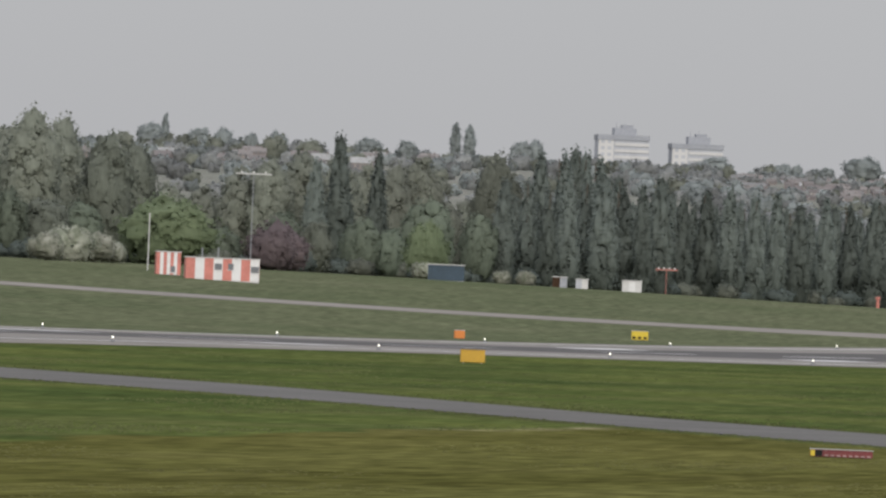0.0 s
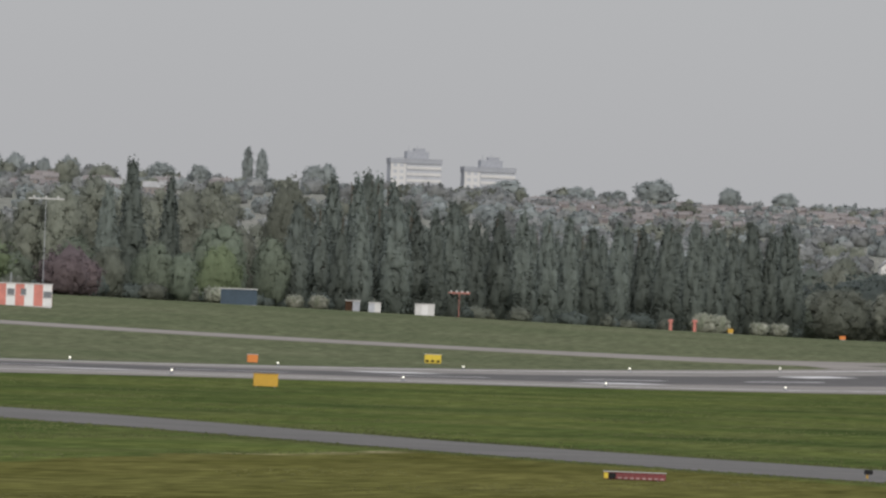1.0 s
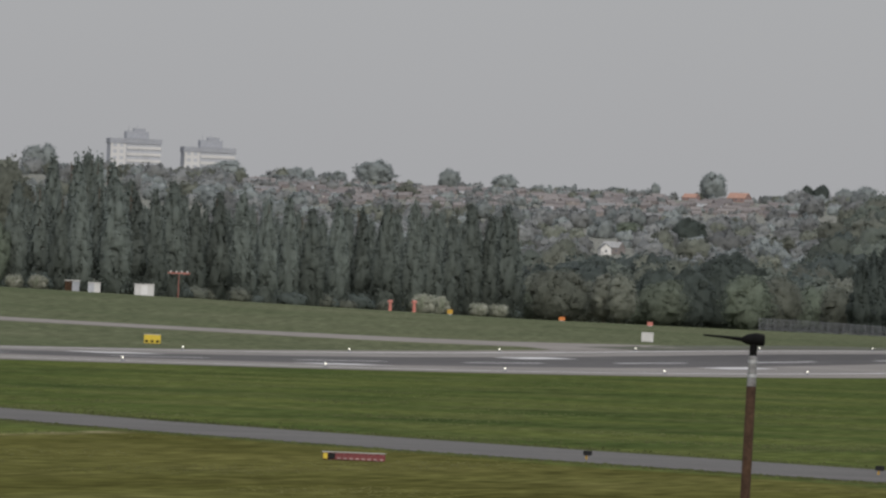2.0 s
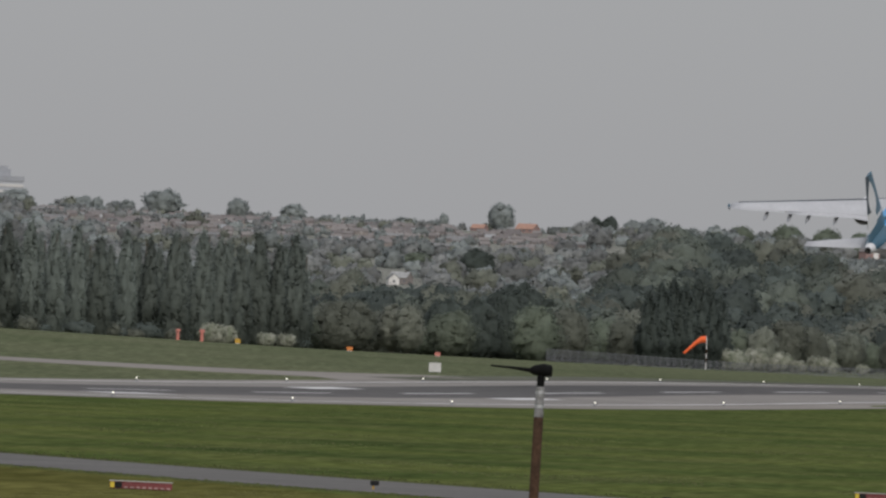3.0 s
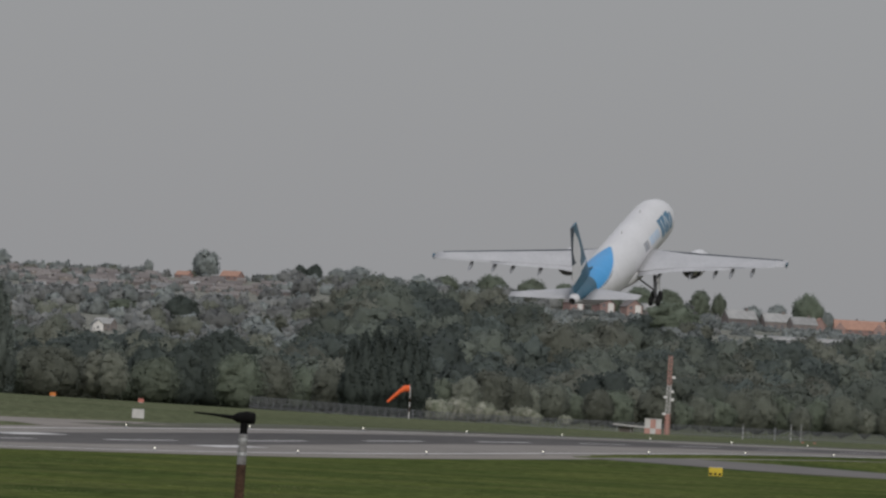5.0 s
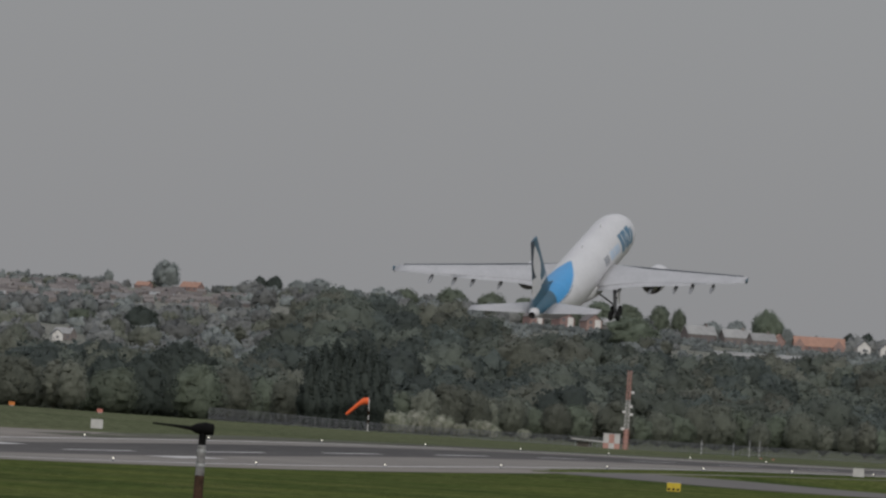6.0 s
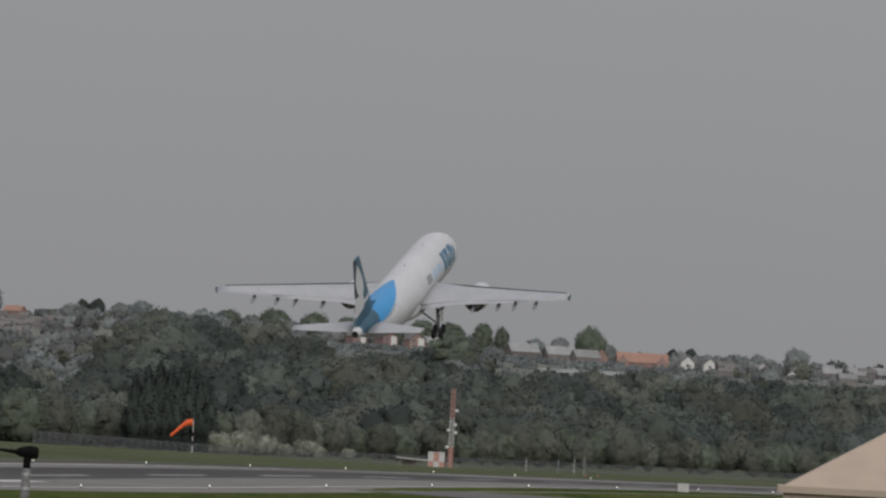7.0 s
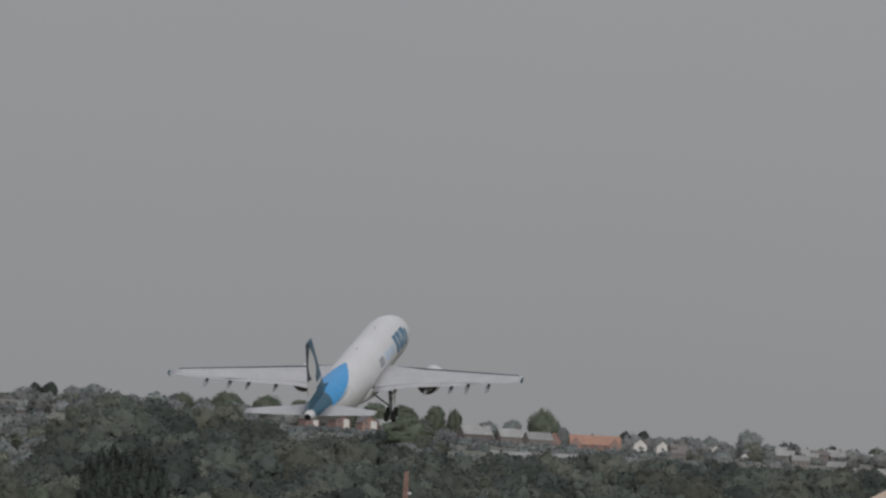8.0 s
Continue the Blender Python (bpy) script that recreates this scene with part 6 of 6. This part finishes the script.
def terrace(label, units, roof, walls):
    """A row of joined two-storey houses under one ridge, with chimneys and windows of their own."""
    root = new("terrace")
    tagged(root, label, "terrace", group="terraces on the far hillside")
    w, d, h, rh = 3.4 * units, 5.0, 2.5, 1.7
    part("wall", boxm(-w / 2, w / 2, -d / 2, d / 2, -1.5, h), walls, root)
    bm = bmesh.new()
    for y0, z0, y1, z1 in ((-d / 2 - 0.25, h - 0.12, 0, h + rh), (d / 2 + 0.25, h - 0.12, 0, h + rh)):
        q = [bm.verts.new(p) for p in ((-w / 2 - 0.2, y0, z0), (w / 2 + 0.2, y0, z0), (w / 2 + 0.2, y1, z1), (-w / 2 - 0.2, y1, z1),
                                       (-w / 2 - 0.2, y0, z0 + 0.18), (w / 2 + 0.2, y0, z0 + 0.18), (w / 2 + 0.2, y1, z1 + 0.18), (-w / 2 - 0.2, y1, z1 + 0.18))]
        for f in ((3, 2, 1, 0), (4, 5, 6, 7), (0, 1, 5, 4), (1, 2, 6, 5), (2, 3, 7, 6), (3, 0, 4, 7)):
            bm.faces.new([q[i] for i in f])
    for x in (-w / 2, w / 2):
        e = 0.02 if x > 0 else -0.02
        bm.faces.new([bm.verts.new(p) for p in ((x + e, -d / 2, h - 0.1), (x + e, d / 2, h - 0.1), (x + e, 0, h + rh))])
    bmesh.ops.recalc_face_normals(bm, faces=bm.faces[:])
    part("roof", bm, roof, root)
    for k in range(units):
        x = -w / 2 + 3.4 * (k + 0.5)
        if k % 2 == 0:
            part("chimney", boxm(x + 1.4, x + 2.0, -0.3, 0.3, h + rh - 0.5, h + rh + 0.8), M_BRICK, root)
        part("window", boxm(x - 0.6, x + 0.3, -d / 2 - 0.05, -d / 2 - 0.01, 1.4, 2.2), M_PANEL if k == 2 else M_GLASS, root)
    return root


TERRACES = [terrace("brown-roofed brick terrace row on the hillside", 4, M_ROOF_BROWN, M_BRICK), terrace("pair of brown-roofed brick houses with chimneys", 2, M_ROOF_BROWN, M_BRICK),
            terrace("slate-roofed terrace row with chimneys", 5, M_ROOF_GREY, M_BRICK), terrace("pale rendered houses under brown tiles", 3, M_ROOF_BROWN, M_PANEL_GREY)]
for row in range(21):
    r = 3640 + 41 * row + rnd.uniform(-12, 12)
    a = -15.5 + rnd.uniform(0, 0.15)
    turn = rnd.uniform(-14, 14)
    while a < -12.72:
        pr = rnd.choices(TERRACES, (4, 6, 2, 1))[0]
        size = rnd.uniform(0.38, 0.54)
        step = math.degrees({0: 14, 1: 7.2, 2: 17.5, 3: 10.6}[TERRACES.index(pr)] * size / r)
        if rnd.random() < 0.52 and not (a > -13.42 and r > 4180):
            settle(pr, a + step / 2, r + rnd.uniform(-9, 9), turn + rnd.uniform(-25, 25), size)
        a += step * rnd.uniform(1.0, 2.0)
for i in range(34):
    a = rnd.uniform(-9.5, -8.1)
    settle(rnd.choice((H_TERRACE, H_GREY, H_GREY, H_WHITE)), a, rnd.uniform(3900, 4400), rnd.uniform(-20, 20), rnd.uniform(0.55, 0.8))
for i in range(26):
    a = rnd.uniform(-19.4, -16.9)
    settle(rnd.choice((H_TERRACE, H_TERRACE, H_GREY)), a, rnd.uniform(3900, 4400), rnd.uniform(-20, 20), rnd.uniform(0.6, 0.85))


def tower_block(label, w, d, h):
    root = new("tower_block")
    tagged(root, label, "tower block", group="tower blocks on the skyline")
    # Walls, windows and roof band in close pale greys, haze painted into them
    part("body", boxm(-w / 2, w / 2, -d / 2, d / 2, -3, h), M_PANEL_GREY, root)
    part("end_wall", boxm(-w / 2 - 0.05, -w / 2 + w * 0.30, -d / 2 - 0.25, -d / 2 - 0.01, -2, h - 2.2), M_PANEL, root, "pale end bays")
    n = 7
    for k in range(n):
        z = h - 4.4 - 2.6 * k
        part("balcony_band", boxm(-w / 2 + w * 0.32, w / 2 - 0.1, -d / 2 - 0.4, -d / 2, z, z + 1.2), M_PANEL, root)
        for j in range(5):
            x = -w / 2 + w * 0.36 + w * 0.125 * j
            part("window", boxm(x, x + w * 0.085, -d / 2 - 0.06, -d / 2 - 0.01, z + 1.25, z + 2.4), M_PANEL_GREY, root)
        for j in range(2):
            x = -w / 2 + w * (0.05 + 0.13 * j)
            part("window", boxm(x, x + w * 0.07, -d / 2 - 0.3, -d / 2 - 0.26, z + 0.9, z + 2.2), M_PANEL_GREY, root)
    part("roof_band", boxm(-w / 2 - 0.3, w / 2 + 0.3, -d / 2 - 0.45, d / 2 + 0.3, h - 2.1, h), M_BAND, root, "dark band under the roof")
    part("plant_room", boxm(-w * 0.18, w * 0.26, -d * 0.3, d * 0.3, h, h + 3.0, bevel=0.1), M_BAND, root)
    part("tank_room", boxm(-w * 0.02, w * 0.2, -d * 0.2, d * 0.2, h + 3.0, h + 4.2), M_BAND, root)
    for x in (-w * 0.12, w * 0.05):
        part("aerial", tube(bmesh.new(), (x, 0, h + 3), (x, 0, h + 5.5), 0.12, 0.06, 6), M_BAND, root)
    return root


tb = tower_block("pale tower block with dark roof band on the skyline", 20.8, 16, 17.4)
stand(tb, -16.03, 4700, 6)
copy_thing(tb, spot(-15.66, 4700, 6) @ Matrix.Translation((0, 0, -2.4)))
